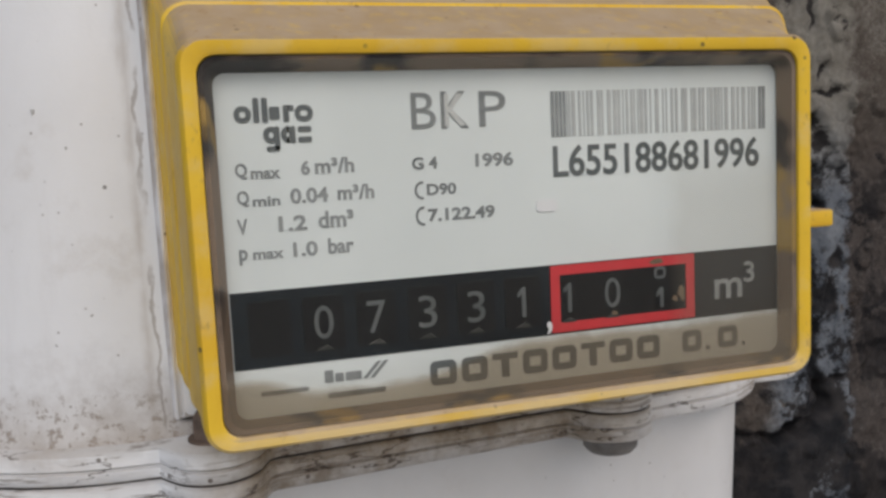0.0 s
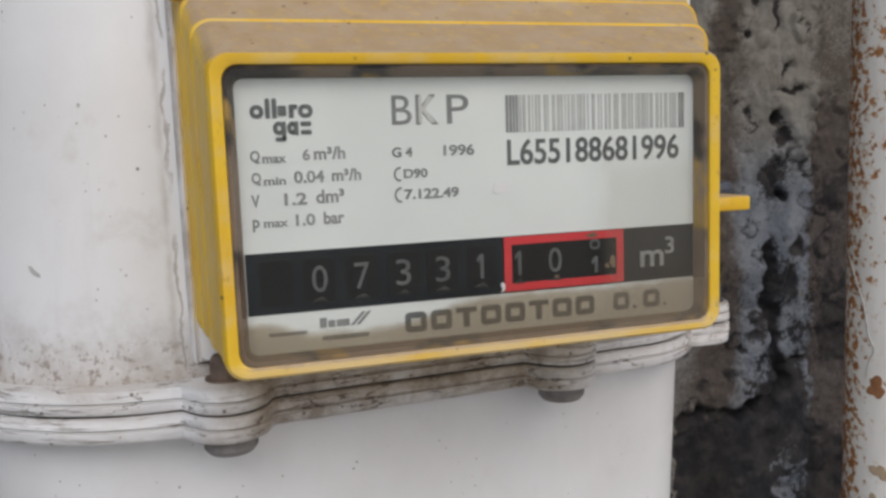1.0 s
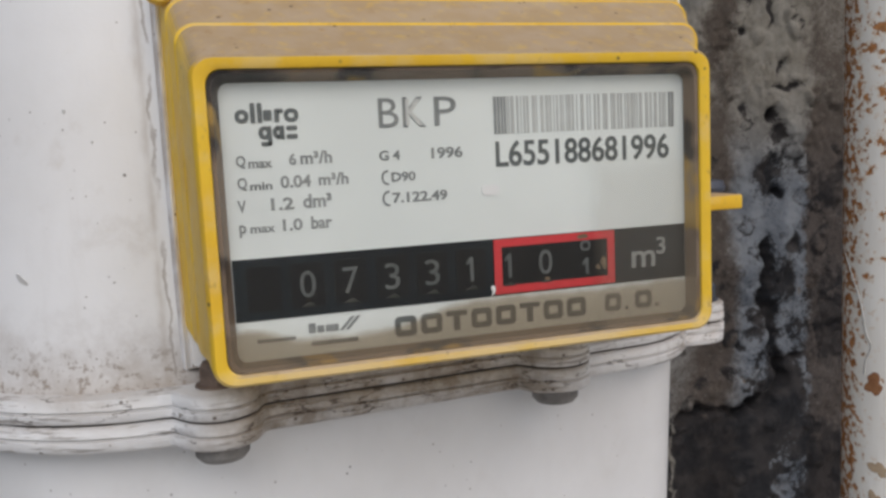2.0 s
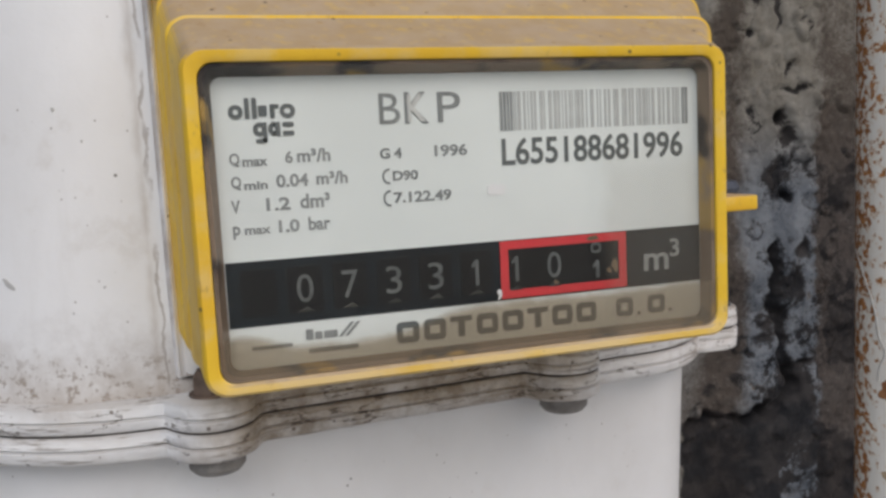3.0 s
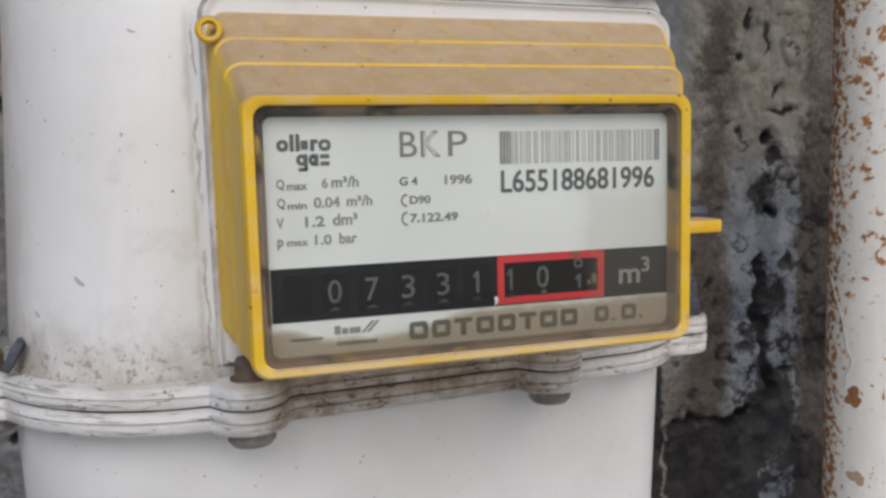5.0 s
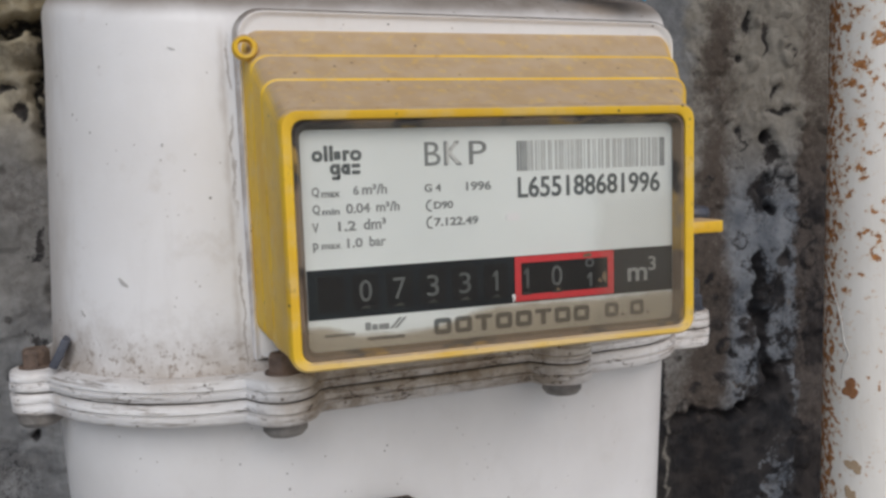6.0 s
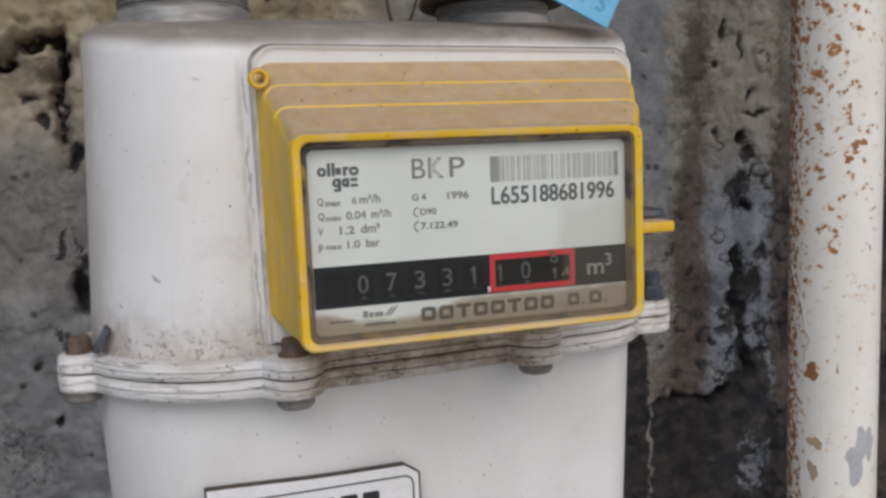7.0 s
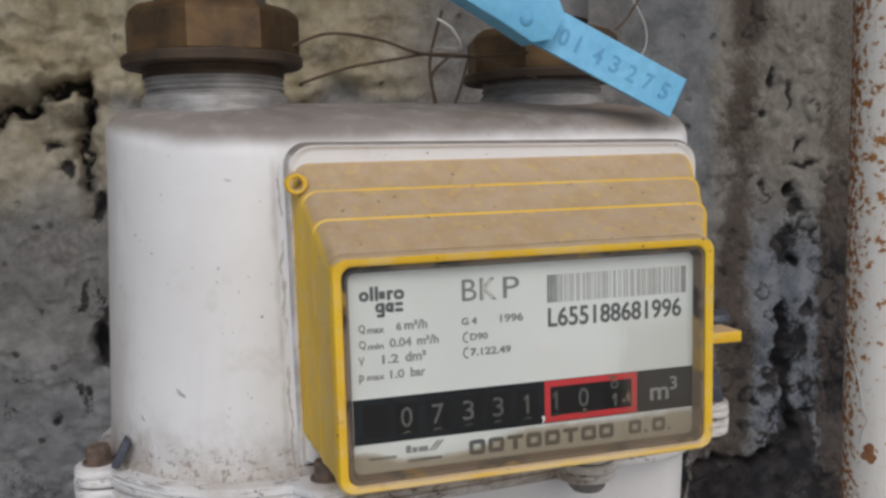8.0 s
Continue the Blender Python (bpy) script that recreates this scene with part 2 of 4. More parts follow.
def pipe_paint():
    """Cream-white gloss paint on a steel tube, with rust breaking through in spots and down one flank."""
    n = Nodes("rusty_white_pipe_paint", 0.45)
    c = n.mix(n.ramp(n.noise(0.35, 5, 0.6, (1, 1, 0.4)), 0.3, 0.7), (0.87, 0.85, 0.81), (0.79, 0.76, 0.71))
    z, x = n.axis(2), n.axis(0)
    spots = n.noise(1.6, 4, 0.6, (1, 1, 1.1), shift=3)
    high = n.ramp(z, 128, 147, 0.0, 0.115)
    s = n.math("SUBTRACT", n.math("MULTIPLY", x, 0.737), n.math("MULTIPLY", n.axis(1), 0.676))
    flank = n.ramp(s, -2.3, -1.0, 0.20, 0.0)
    high = n.math("MULTIPLY", high, n.ramp(s, 0.2, 1.9, 1.0, 0.2))
    fine = n.noise(2.6, 4, 0.6, (1, 1, 0.9), shift=8)
    level = n.math("MAXIMUM", n.math("ADD", spots, high), n.math("ADD", fine, flank))
    halo = n.ramp(level, 0.60, 0.72, 0, 0.55)
    c = n.mix(halo, c, (0.62, 0.42, 0.24))
    rust = n.mix(n.ramp(n.noise(3.2, 4), 0.35, 0.65), (0.50, 0.225, 0.08), (0.29, 0.12, 0.045))
    eaten = n.ramp(level, 0.68, 0.715)
    c = n.mix(eaten, c, rust)
    n.bump(n.math("ADD", n.math("MULTIPLY", eaten, -0.7), n.noise(2.5, 4, 0.6, (1, 1, 0.3))), 0.05, 0.8)
    return n.done(c, n.ramp(eaten, 0, 1, 0.42, 0.85))


def wall_render():
    """Old lime render under peeling grey paint, with blisters, yellowish patches, brown seepage, mouldy black patches
    and shade put in as colour.
    """
    n = Nodes("old_mouldy_render", 0.7)
    n.bsdf.inputs["Specular IOR Level"].default_value = 0.3
    fine, mid = n.noise(2.9, 6, 0.70), n.noise(0.55, 6, 0.65, shift=2)
    hair = n.noise(8.0, 5, 0.65, shift=31)
    grit = n.math("ADD", n.math("MULTIPLY", n.math("SUBTRACT", fine, 0.5), 0.75), n.math("MULTIPLY", n.math("SUBTRACT", hair, 0.5), 0.6))
    paint = n.mix(n.ramp(mid, 0.3, 0.7), (0.175, 0.169, 0.161), (0.295, 0.287, 0.275))
    paint = n.mix(n.attr("cold"), paint, n.mix(n.ramp(mid, 0.35, 0.65), (0.128, 0.150, 0.186), (0.238, 0.265, 0.305)))
    cream = n.mix(n.ramp(mid, 0.3, 0.7), (0.335, 0.275, 0.17), (0.51, 0.45, 0.33))
    paint = n.mix(n.attr("cream"), paint, cream)
    # bare brown render where the paint has scaled off
    bare = n.mix(n.ramp(fine, 0.35, 0.65), (0.125, 0.098, 0.075), (0.20, 0.165, 0.13))
    off = n.ramp(n.math("ADD", n.attr("peel"), n.math("MULTIPLY", grit, 0.55)), 0.42, 0.56)
    c = n.mix(n.math("MULTIPLY", off, 0.8), paint, bare)
    # brown seepage and, beside the meter, its shade given as brown
    seep_shade = n.ramp(n.math("ADD", n.attr("brown"), grit), 0.06, 0.62, 0.0, 0.88)
    c = n.mix(seep_shade, c, (0.070, 0.051, 0.040))
    chalk = n.ramp(n.noise(3.6, 5, 0.65, shift=5), 0.56, 0.72, 0, 0.22)
    c = n.mix(chalk, c, (0.46, 0.44, 0.41))
    smudge = n.ramp(n.noise(0.45, 6, 0.66, distort=0.9, shift=6), 0.55, 0.72, 0, 0.38)
    c = n.mix(smudge, c, (0.085, 0.074, 0.066))
    # mouldy patches share this mask with the painted dark of pits and cracks
    mould_dark = n.ramp(n.math("ADD", n.attr("mould_shade"), grit), 0.30, 0.54)
    c = n.mix(n.math("MULTIPLY", mould_dark, 0.95), c, n.mix(n.ramp(mid, 0.4, 0.6), (0.008, 0.008, 0.011), (0.034, 0.029, 0.029)))
    # small pits and grains where the skim has gone, their insides darkened by colour
    rough = n.math("MULTIPLY", n.ramp(n.noise(0.35, 4, 0.6, shift=21), 0.46, 0.58), n.ramp(n.math("ADD", n.cells(0.62), n.math("MULTIPLY", fine, 0.35)), 0.26, 0.36, 1, 0))
    c = n.mix(n.math("MULTIPLY", rough, 0.7), c, (0.04, 0.033, 0.028))
    n.bump(n.math("SUBTRACT", n.math("ADD", n.math("ADD", fine, n.math("MULTIPLY", hair, 0.5)), n.math("MULTIPLY", off, -0.5)), n.math("MULTIPLY", rough, 0.9)), 0.15, 0.9)
    return n.done(c, n.ramp(off, 0, 1, 0.55, 0.9))


M_UPPER, M_LOWER, M_PAD, M_FLANGE = upper_paint(), lower_paint(), pad_paint(), flange_paint()
M_YELLOW, M_EDGE, M_DIAL, M_WINDOW = plastic_yellow(), gasket_dirty(), dial_paper(), window_clear()
M_PIPE, M_WALL = pipe_paint(), wall_render()
M_INK = plain("grey_ink", (0.10, 0.115, 0.12), (0.17, 0.185, 0.19), 0.5, scale=0.5)
M_INK_PALE = plain("faded_ink", (0.22, 0.235, 0.24), (0.34, 0.355, 0.36), 0.5, scale=0.7)
M_SCUFF = plain("grey_scuff", (0.58, 0.57, 0.56), (0.46, 0.45, 0.44), 0.6)
M_CODE = plain("faded_bar_code_ink", (0.46, 0.475, 0.475), (0.56, 0.575, 0.57), 0.5, scale=0.5)
M_KEYLINE = plain("pale_letter_fill", (0.58, 0.59, 0.58), (0.62, 0.63, 0.62), 0.5)
M_BAND = plain("black_counter_face", (0.004, 0.007, 0.011), (0.012, 0.018, 0.024), 0.4, scale=0.6)
M_WHEEL = plain("black_number_wheel", (0.003, 0.003, 0.004), (0.006, 0.007, 0.008), 0.45)
M_DIGIT = plain("grey_white_numeral", (0.10, 0.107, 0.109), (0.165, 0.173, 0.173), 0.5)
M_UNIT = plain("pale_unit_print", (0.24, 0.25, 0.245), (0.31, 0.32, 0.315), 0.5)
M_RED = plain("red_print", (0.66, 0.045, 0.055), (0.58, 0.055, 0.06), 0.45)
M_GASKET = plain("dark_gasket", (0.05, 0.042, 0.036), (0.10, 0.08, 0.065), 0.85, scale=2, relief=0.03)
M_BRASS = plain("tarnished_brass", (0.165, 0.098, 0.042), (0.06, 0.039, 0.023), 0.5, 0.45, 0.7, 0.03)
M_COLLAR = plain("dark_brass_and_shade", (0.10, 0.068, 0.045), (0.05, 0.036, 0.027), 0.55, 0.4, 0.7, 0.03)
M_THREAD = plain("dull_zinc_thread", (0.48, 0.47, 0.46), (0.26, 0.25, 0.245), 0.5, 0.35, 0.8, 0.02, (1, 1, 4))
M_BOLT = plain("rusty_bolt_steel", (0.235, 0.17, 0.135), (0.085, 0.062, 0.05), 0.75, 0.3, 1.6, 0.06)
M_NUT = plain("grey_bolt_end", (0.31, 0.295, 0.28), (0.17, 0.155, 0.145), 0.6, 0.4, 1.2, 0.05)
M_BLUED = plain("dark_blue_grey_screw", (0.055, 0.062, 0.085), (0.10, 0.11, 0.14), 0.5, 0.3, 1.2, 0.04)
M_GALV = plain("dark_weathered_steel_pipe", (0.10, 0.10, 0.105), (0.20, 0.20, 0.205), 0.55, 0.5, 0.5, 0.04)
M_TAG = plain("sky_blue_tag_plastic", (0.15, 0.47, 0.74), (0.195, 0.545, 0.81), 0.45, 0, 0.5, 0.02)
M_TAG_INK = plain("embossed_blue_numeral", (0.10, 0.345, 0.58), (0.135, 0.415, 0.66), 0.5)
M_WIRE = plain("rusty_wire", (0.075, 0.05, 0.033), (0.13, 0.085, 0.055), 0.7, 0.3, 2.0)
M_PALE_WIRE = plain("clear_nylon_line", (0.45, 0.44, 0.42), (0.55, 0.54, 0.52), 0.35)
M_STICKER = plain("white_sticker_paper", (0.84, 0.84, 0.86), (0.79, 0.79, 0.81), 0.5, 0, 0.4)
M_STICKER_INK = plain("black_sticker_ink", (0.02, 0.02, 0.024), (0.03, 0.03, 0.034), 0.5)
M_RUST = plain("bare_rust_spot", (0.36, 0.17, 0.075), (0.24, 0.10, 0.045), 0.85, 0, 1.6, 0.05)
M_FILLER = plain("tan_undercoat", (0.50, 0.38, 0.26), (0.40, 0.29, 0.19), 0.8, 0, 1.6, 0.04)
M_BARE = plain("grey_primer_patch", (0.42, 0.43, 0.46), (0.50, 0.51, 0.54), 0.6, 0, 0.6)
M_DUST = plain("pale_dust", (0.075, 0.073, 0.068), (0.045, 0.044, 0.042), 0.9, 0, 3)
M_CRUMB = plain("tan_dirt_crumb", (0.24, 0.18, 0.12), (0.15, 0.105, 0.07), 0.9, 0, 3)
M_SIDE = plain("niche_plaster", (0.30, 0.285, 0.27), (0.40, 0.385, 0.365), 0.9, 0, 0.12, 0.2)
M_GROUND = plain("grey_concrete_ground", (0.34, 0.325, 0.305), (0.42, 0.405, 0.385), 0.9, 0, 0.05, 0.2)


# ---------------------------------------------------------------- helpers of shape
BASE = {}


def thing(name, base, label, category, group="", kind=""):
    """An Empty at the thing's base, given in units of the plan."""
    ob = new(name)
    ob.empty_display_size = 0.02
    ob.location = (base[0] * U, base[1] * U, base[2] * U + UP)
    BASE[ob.name] = Vector(base)
    return tagged(ob, label, category, group, kind)


def finish(bm, base, material, name, smooth=35.0):
    bmesh.ops.recalc_face_normals(bm, faces=bm.faces)
    for v in bm.verts:
        v.co = (v.co - base) * U
    me = bpy.data.meshes.new(name)
    bm.to_mesh(me)
    bm.free()
    me.materials.append(material)
    if smooth:
        me.shade_smooth()
        me.set_sharp_from_angle(angle=radians(smooth))
    return me


def part(name, bm, material, parent, label="", smooth=35.0):
    ob = new(name, finish(bm, BASE[parent.name], material, name, smooth))
    ob.parent = parent
    BASE[ob.name] = BASE[parent.name]
    return tagged(ob, label)


def single(name, bm, material, base, label="", category="", kind="", smooth=35.0):
    ob = new(name, finish(bm, Vector(base), material, name, smooth))
    ob.location = (base[0] * U, base[1] * U, base[2] * U + UP)
    BASE[ob.name] = Vector(base)
    return tagged(ob, label, category, "", kind)


def loft(rings, cap_first=True, cap_last=True, closed=True, bm=None):
    """A skin over rings of equally many points."""
    bm = bm or bmesh.new()
    rows = [[bm.verts.new(p) for p in ring] for ring in rings]
    n = len(rows[0])
    for a, b in zip(rows, rows[1:]):
        for i in range(n if closed else n - 1):
            j = (i + 1) % n
            bm.faces.new((a[i], a[j], b[j], b[i]))
    if cap_first:
        bm.faces.new(rows[0][::-1])
    if cap_last:
        bm.faces.new(rows[-1])
    return bm


def rounded(x0, x1, y0, y1, radii, steps=8):
    """A rectangle with rounded corners, corner by corner from (x0, y0) on, with the outward way at each point."""
    out = []
    for (cx, cy, a0), r in zip(((x0, y0, 180), (x1, y0, 270), (x1, y1, 0), (x0, y1, 90)), radii):
        ox, oy = cx + (r if cx == x0 else -r), cy + (r if cy == y0 else -r)
        for k in range(steps + 1):
            a = radians(a0 + 90 * k / steps)
            out.append((ox + r * math.cos(a), oy + r * math.sin(a), math.cos(a), math.sin(a)))
    return out


def rect_ring(x0, x1, z0, z1, r, y, steps=6):
    """A rounded rectangle that stands upright at depth y."""
    return [(x, y, z) for x, z, _, _ in rounded(x0, x1, z0, z1, (r,) * 4, steps)]


def disc_rings(x, y, profile, n=24, turn=0.0):
    """Rings round an upright axis from (radius, height) pairs."""
    return [[(x + r * math.cos(2 * math.pi * k / n + turn), y + r * math.sin(2 * math.pi * k / n + turn), z) for k in range(n)]
            for r, z in profile]


def box(x0, x1, y0, y1, z0, z1, bevel=0.0, bm=None):
    bm = bm or bmesh.new()
    made = bmesh.ops.create_cube(bm, size=1)["verts"]
    for v in made:
        v.co = ((x0 + x1) / 2 + v.co.x * (x1 - x0), (y0 + y1) / 2 + v.co.y * (y1 - y0), (z0 + z1) / 2 + v.co.z * (z1 - z0))
    if bevel:
        edges = list({e for v in made for e in v.link_edges})
        bmesh.ops.bevel(bm, geom=edges, offset=bevel, segments=2, affect="EDGES", profile=0.5)
    return bm


def tube(points, r, n=8, bm=None):
    """A round wire through points, smoothed."""
    pts = [Vector(p) for p in points]
    fine = []
    for i in range(len(pts) - 1):
        p0, p1, p2, p3 = pts[max(i - 1, 0)], pts[i], pts[i + 1], pts[min(i + 2, len(pts) - 1)]
        for k in range(6):
            t = k / 6
            fine.append(0.5 * (2 * p1 + (p2 - p0) * t + (2 * p0 - 5 * p1 + 4 * p2 - p3) * t * t + (3 * p1 - p0 - 3 * p2 + p3) * t ** 3))
    fine.append(pts[-1])
    rings = []
    for i, p in enumerate(fine):
        d = (fine[min(i + 1, len(fine) - 1)] - fine[max(i - 1, 0)]).normalized()
        side = d.cross(Vector((0.13, 0.9, 0.41))).normalized()
        up = side.cross(d)
        rings.append([p + r * (math.cos(2 * math.pi * k / n) * side + math.sin(2 * math.pi * k / n) * up) for k in range(n)])
    return loft(rings, bm=bm)


def lettering(text, x0, x1, z0, z1, y, depth=0.015, weight=0.014):
    """Characters of the built-in font, fitted to a box that faces the viewer."""
    cu = bpy.data.curves.new("writing", "FONT")
    cu.body, cu.extrude, cu.resolution_u, cu.offset = text, 0.02, 4, weight
    ob = new("writing", cu)
    bpy.context.view_layer.update()
    me = bpy.data.meshes.new_from_object(ob.evaluated_get(bpy.context.evaluated_depsgraph_get()))
    bpy.data.objects.remove(ob)
    bm = bmesh.new()
    bm.from_mesh(me)
    bpy.data.meshes.remove(me)
    xs, zs = [v.co.x for v in bm.verts], [v.co.y for v in bm.verts]
    sx, sz = (x1 - x0) / (max(xs) - min(xs)), (z1 - z0) / (max(zs) - min(zs))
    lx, lz = min(xs), min(zs)
    for v in bm.verts:
        v.co = (x0 + (v.co.x - lx) * sx, y - (depth if v.co.z > 0 else 0.0), z0 + (v.co.y - lz) * sz)
    return bm


def slab(x0, x1, z0, z1, y, depth=0.015, r=0.0, bm=None):
    """A thin printed shape on a face that looks to the viewer."""
    r = max(r, 0.004)
    return loft([rect_ring(x0, x1, z0, z1, r, y, 3), rect_ring(x0, x1, z0, z1, r, y - depth, 3)], bm=bm)


def loop_shape(x0, x1, z0, z1, w, y, depth=0.015, r=0.1, bm=None):
    """A flat rounded frame of line width w."""
    rings = [rect_ring(x0, x1, z0, z1, r, y, 5), rect_ring(x0, x1, z0, z1, r, y - depth, 5),
             rect_ring(x0 + w, x1 - w, z0 + w, z1 - w, max(r - w, 0.01), y - depth, 5), rect_ring(x0 + w, x1 - w, z0 + w, z1 - w, max(r - w, 0.01), y, 5)]
    return loft(rings + rings[:1], False, False, bm=bm)


# ---------------------------------------------------------------- the niche
def wall_y(x):
    return 37.5 - 0.13 * (x + 12)


CRACK = ((-19, 10.2), (-14.5, 11.0), (-12, 12.2), (-10.4, 12.7), (-10.2, 11.0), (-10.7, 9.0), (-10.5, 6.4))
FISSURE = ((37.3, -4.6), (37.1, -7.4), (37.9, -9.6), (38.3, -12.6), (38.5, -14.4), (37.0, -15.6), (34.9, -15.9), (31.2, -16.0))
SIDE_FISSURE = ((37.8, 4.2), (38.6, 3.0), (38.1, 1.2), (37.6, 0.2), (38.6, -1.2))
# pits in the render: x, z, half width, half height, depth
PITS = ((37.8, 4.3, 0.27, 0.27, 1.3), (38.6, 3.2, 0.26, 0.34, 1.0), (38.5, -1.0, 0.36, 0.34, 0.9), (35.7, 9.9, 0.22, 0.26, 0.6),
        (36.2, 12.6, 0.25, 0.7, 0.8), (37.6, 11.2, 0.16, 1.0, 0.4), (37.4, -5.3, 0.2, 0.4, 0.8), (37.6, 0.5, 0.8, 0.8, 0.5),
        (38.7, -14.0, 0.45, 0.8, 1.5), (36.2, -15.8, 1.0, 0.35, 1.6), (39.6, -12.6, 0.4, 0.3, 1.0), (32.2, -15.4, 0.5, 0.22, 0.8),
        (30.1, 11.0, 0.16, 0.24, 0.3), (36.2, 4.9, 0.35, 0.45, 0.35), (39.2, 6.2, 0.9, 0.22, 0.5), (38.6, 7.6, 0.22, 0.5, 0.4),
        (39.4, -4.4, 0.4, 0.5, 0.7), (38.9, -6.6, 0.35, 0.5, 0.7), (36.4, -10.6, 0.5, 0.2, 0.4), (35.4, -11.6, 0.25, 0.2, 0.4),
        (-10.2, -4.4, 0.45, 1.1, 2.4), (-12.6, -13.2, 0.3, 0.42, 1.0), (-13.4, -9.2, 0.35, 0.4, 0.6),
        (-11.7, 12.0, 0.42, 0.34, 2.2), (-10.1, 12.4, 0.40, 0.42, 2.4), (-10.5, 10.8, 0.26, 0.8, 1.6), (-13.8, 11.0, 0.8, 0.25, 1.2), (-9.6, 11.4, 0.3, 0.3, 1.2), (0.6, 13.2, 0.5, 0.35, 0.9), (-0.2, 11.2, 0.4, 0.3, 0.8), (1.8, 10.6, 0.35, 0.3, 0.7), (3.0, 12.4, 0.5, 0.25, 0.6), (-10.0, 4.8, 0.35, 0.8, 1.4),
        (-11.8, 7.4, 0.4, 0.3, 0.8), (-12.6, 8.8, 0.5, 0.25, 0.8))


def segment_distance(px, pz, a, b):
    ax, az, bx, bz = *a, *b
    t = max(0.0, min(1.0, ((px - ax) * (bx - ax) + (pz - az) * (bz - az)) / ((bx - ax) ** 2 + (bz - az) ** 2)))
    return math.hypot(px - ax - t * (bx - ax), pz - az - t * (bz - az))


def step(v, low, high):
    t = max(0.0, min(1.0, (v - low) / (high - low)))
    return t * t * (3 - 2 * t)


def chance(point):
    """A steady random number for one cell."""
    v = math.sin(point.x * 12.9898 + point.y * 78.233) * 43758.5453
    return v - math.floor(v)


def back_wall():
    """Rough render: lumps, blistered and peeling paint, pits, fissures and one open joint."""
    def spread(stops):
        out = []
        for a, b, s in stops:
            out += list(np.arange(a, b, s))
        return out
    xs = spread(((-80, -22, 4), (-22, -5, 0.17), (-5, 24, 0.3), (24, 43.6, 0.13), (43.6, 55, 0.5), (55, 100.1, 4)))
    zs = spread(((-139, -30, 6), (-30, 17, 0.15), (17, 110.1, 5)))
    me = bpy.data.meshes.new("wall_back")
    verts, mould_shade, brown, cream, cold, peel = [], [], [], [], [], []
    for z in zs:
        for x in xs:
            p = Vector((x, z, 0))
            wx, wz = noise.noise(p * 0.35), noise.noise(p * 0.35 + Vector((9, 9, 9)))
            warp = Vector((wx, wz, 0)) * 1.6
            wob = p + Vector((noise.noise(p * 0.9), noise.noise(p * 0.9 + Vector((5, 1, 4))), 0)) * 0.55
            jag = noise.fractal(p * 0.8 + Vector((3, 2, 8)), 0.8, 2.1, 4)
            right = step(x, 24, 28)
            big = noise.noise(p * 0.11) * 0.9 + noise.noise(p * 0.27 + Vector((7, 3, 1))) * 0.55
            mould_dark = noise.fractal((p + warp) * 0.16 + Vector((1, 5, 9)), 0.9, 2.0, 5)
            scab = noise.fractal((p + warp * 0.5) * 0.33 + Vector((3, 8, 2)), 0.9, 2.1, 4) * 0.6
            strand = noise.fractal(Vector(((p + warp * 1.4).x * 0.26, (p + warp * 1.4).y * 0.15, 0)) + Vector((8, 1, 3)), 0.8, 2.2, 5)
            crumble = abs(noise.fractal(Vector((x * 1.15, z * 0.8, 4.0)), 0.75, 2.1, 5))
            # smooth strip of plaster beside the meter, blistered paint past it
            smooth = step(x, 22, 25) * (1 - step(x + 0.8 * jag, 31.2, 32.6)) * step(z + 1.5 * mould_dark, -5, 1)
            patchy = step(noise.noise(p * 0.17 + Vector((5, 5, 0))), -0.35, 0.25) * (0.45 + 0.55 * right) * (1 - 0.85 * smooth)
            y = wall_y(x) - big * (1 - 0.4 * right) - step(scab, -0.05, 0.2) * (0.22 - 0.10 * right) * (1 - smooth) - (0.55 - 0.25 * right) * crumble * patchy
            # dark of rims, pits and cracks, coloured in on top of their depth
            dark = 0.0
            if right > 0:
                gaps, cells = noise.voronoi(wob * 0.62 + warp * 0.12)
                pick = chance(cells[0])
                swell = max(0.0, 1 - (gaps[0] / 0.46) ** 2) * (pick > 0.35) * (1 - smooth) * right
                y -= 0.22 * swell * (0.5 + pick)
                rim = math.exp(-((gaps[0] - 0.40) / 0.07) ** 2) * (pick > 0.5) * (1 - smooth) * right
                y += 0.12 * rim
                dark += 0.24 * rim
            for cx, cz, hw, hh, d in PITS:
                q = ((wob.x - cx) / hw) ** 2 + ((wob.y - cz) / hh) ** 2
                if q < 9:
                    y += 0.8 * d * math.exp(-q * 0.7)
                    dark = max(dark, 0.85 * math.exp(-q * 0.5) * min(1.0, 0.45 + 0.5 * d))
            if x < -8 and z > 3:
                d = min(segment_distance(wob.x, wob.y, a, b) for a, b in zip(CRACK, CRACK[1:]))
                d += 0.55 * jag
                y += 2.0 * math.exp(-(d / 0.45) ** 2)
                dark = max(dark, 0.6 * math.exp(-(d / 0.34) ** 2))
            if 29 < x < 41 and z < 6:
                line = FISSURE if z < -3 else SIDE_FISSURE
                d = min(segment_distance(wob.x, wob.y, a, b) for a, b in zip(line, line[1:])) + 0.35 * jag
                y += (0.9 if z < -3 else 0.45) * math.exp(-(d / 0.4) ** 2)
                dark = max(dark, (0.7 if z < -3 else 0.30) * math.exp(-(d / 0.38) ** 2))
            # mortar above the joint bulges out, yellowish
            above = step(z + noise.noise(p * 0.3) * 2.5, 10.5, 12.5) * step(-x, -14, -6) if x < 14 else 0.0
            lower = step(z + noise.noise(p * 0.25) * 3, 3.5, 7.5) * step(-x, 8.0, 9.5) * 0.7
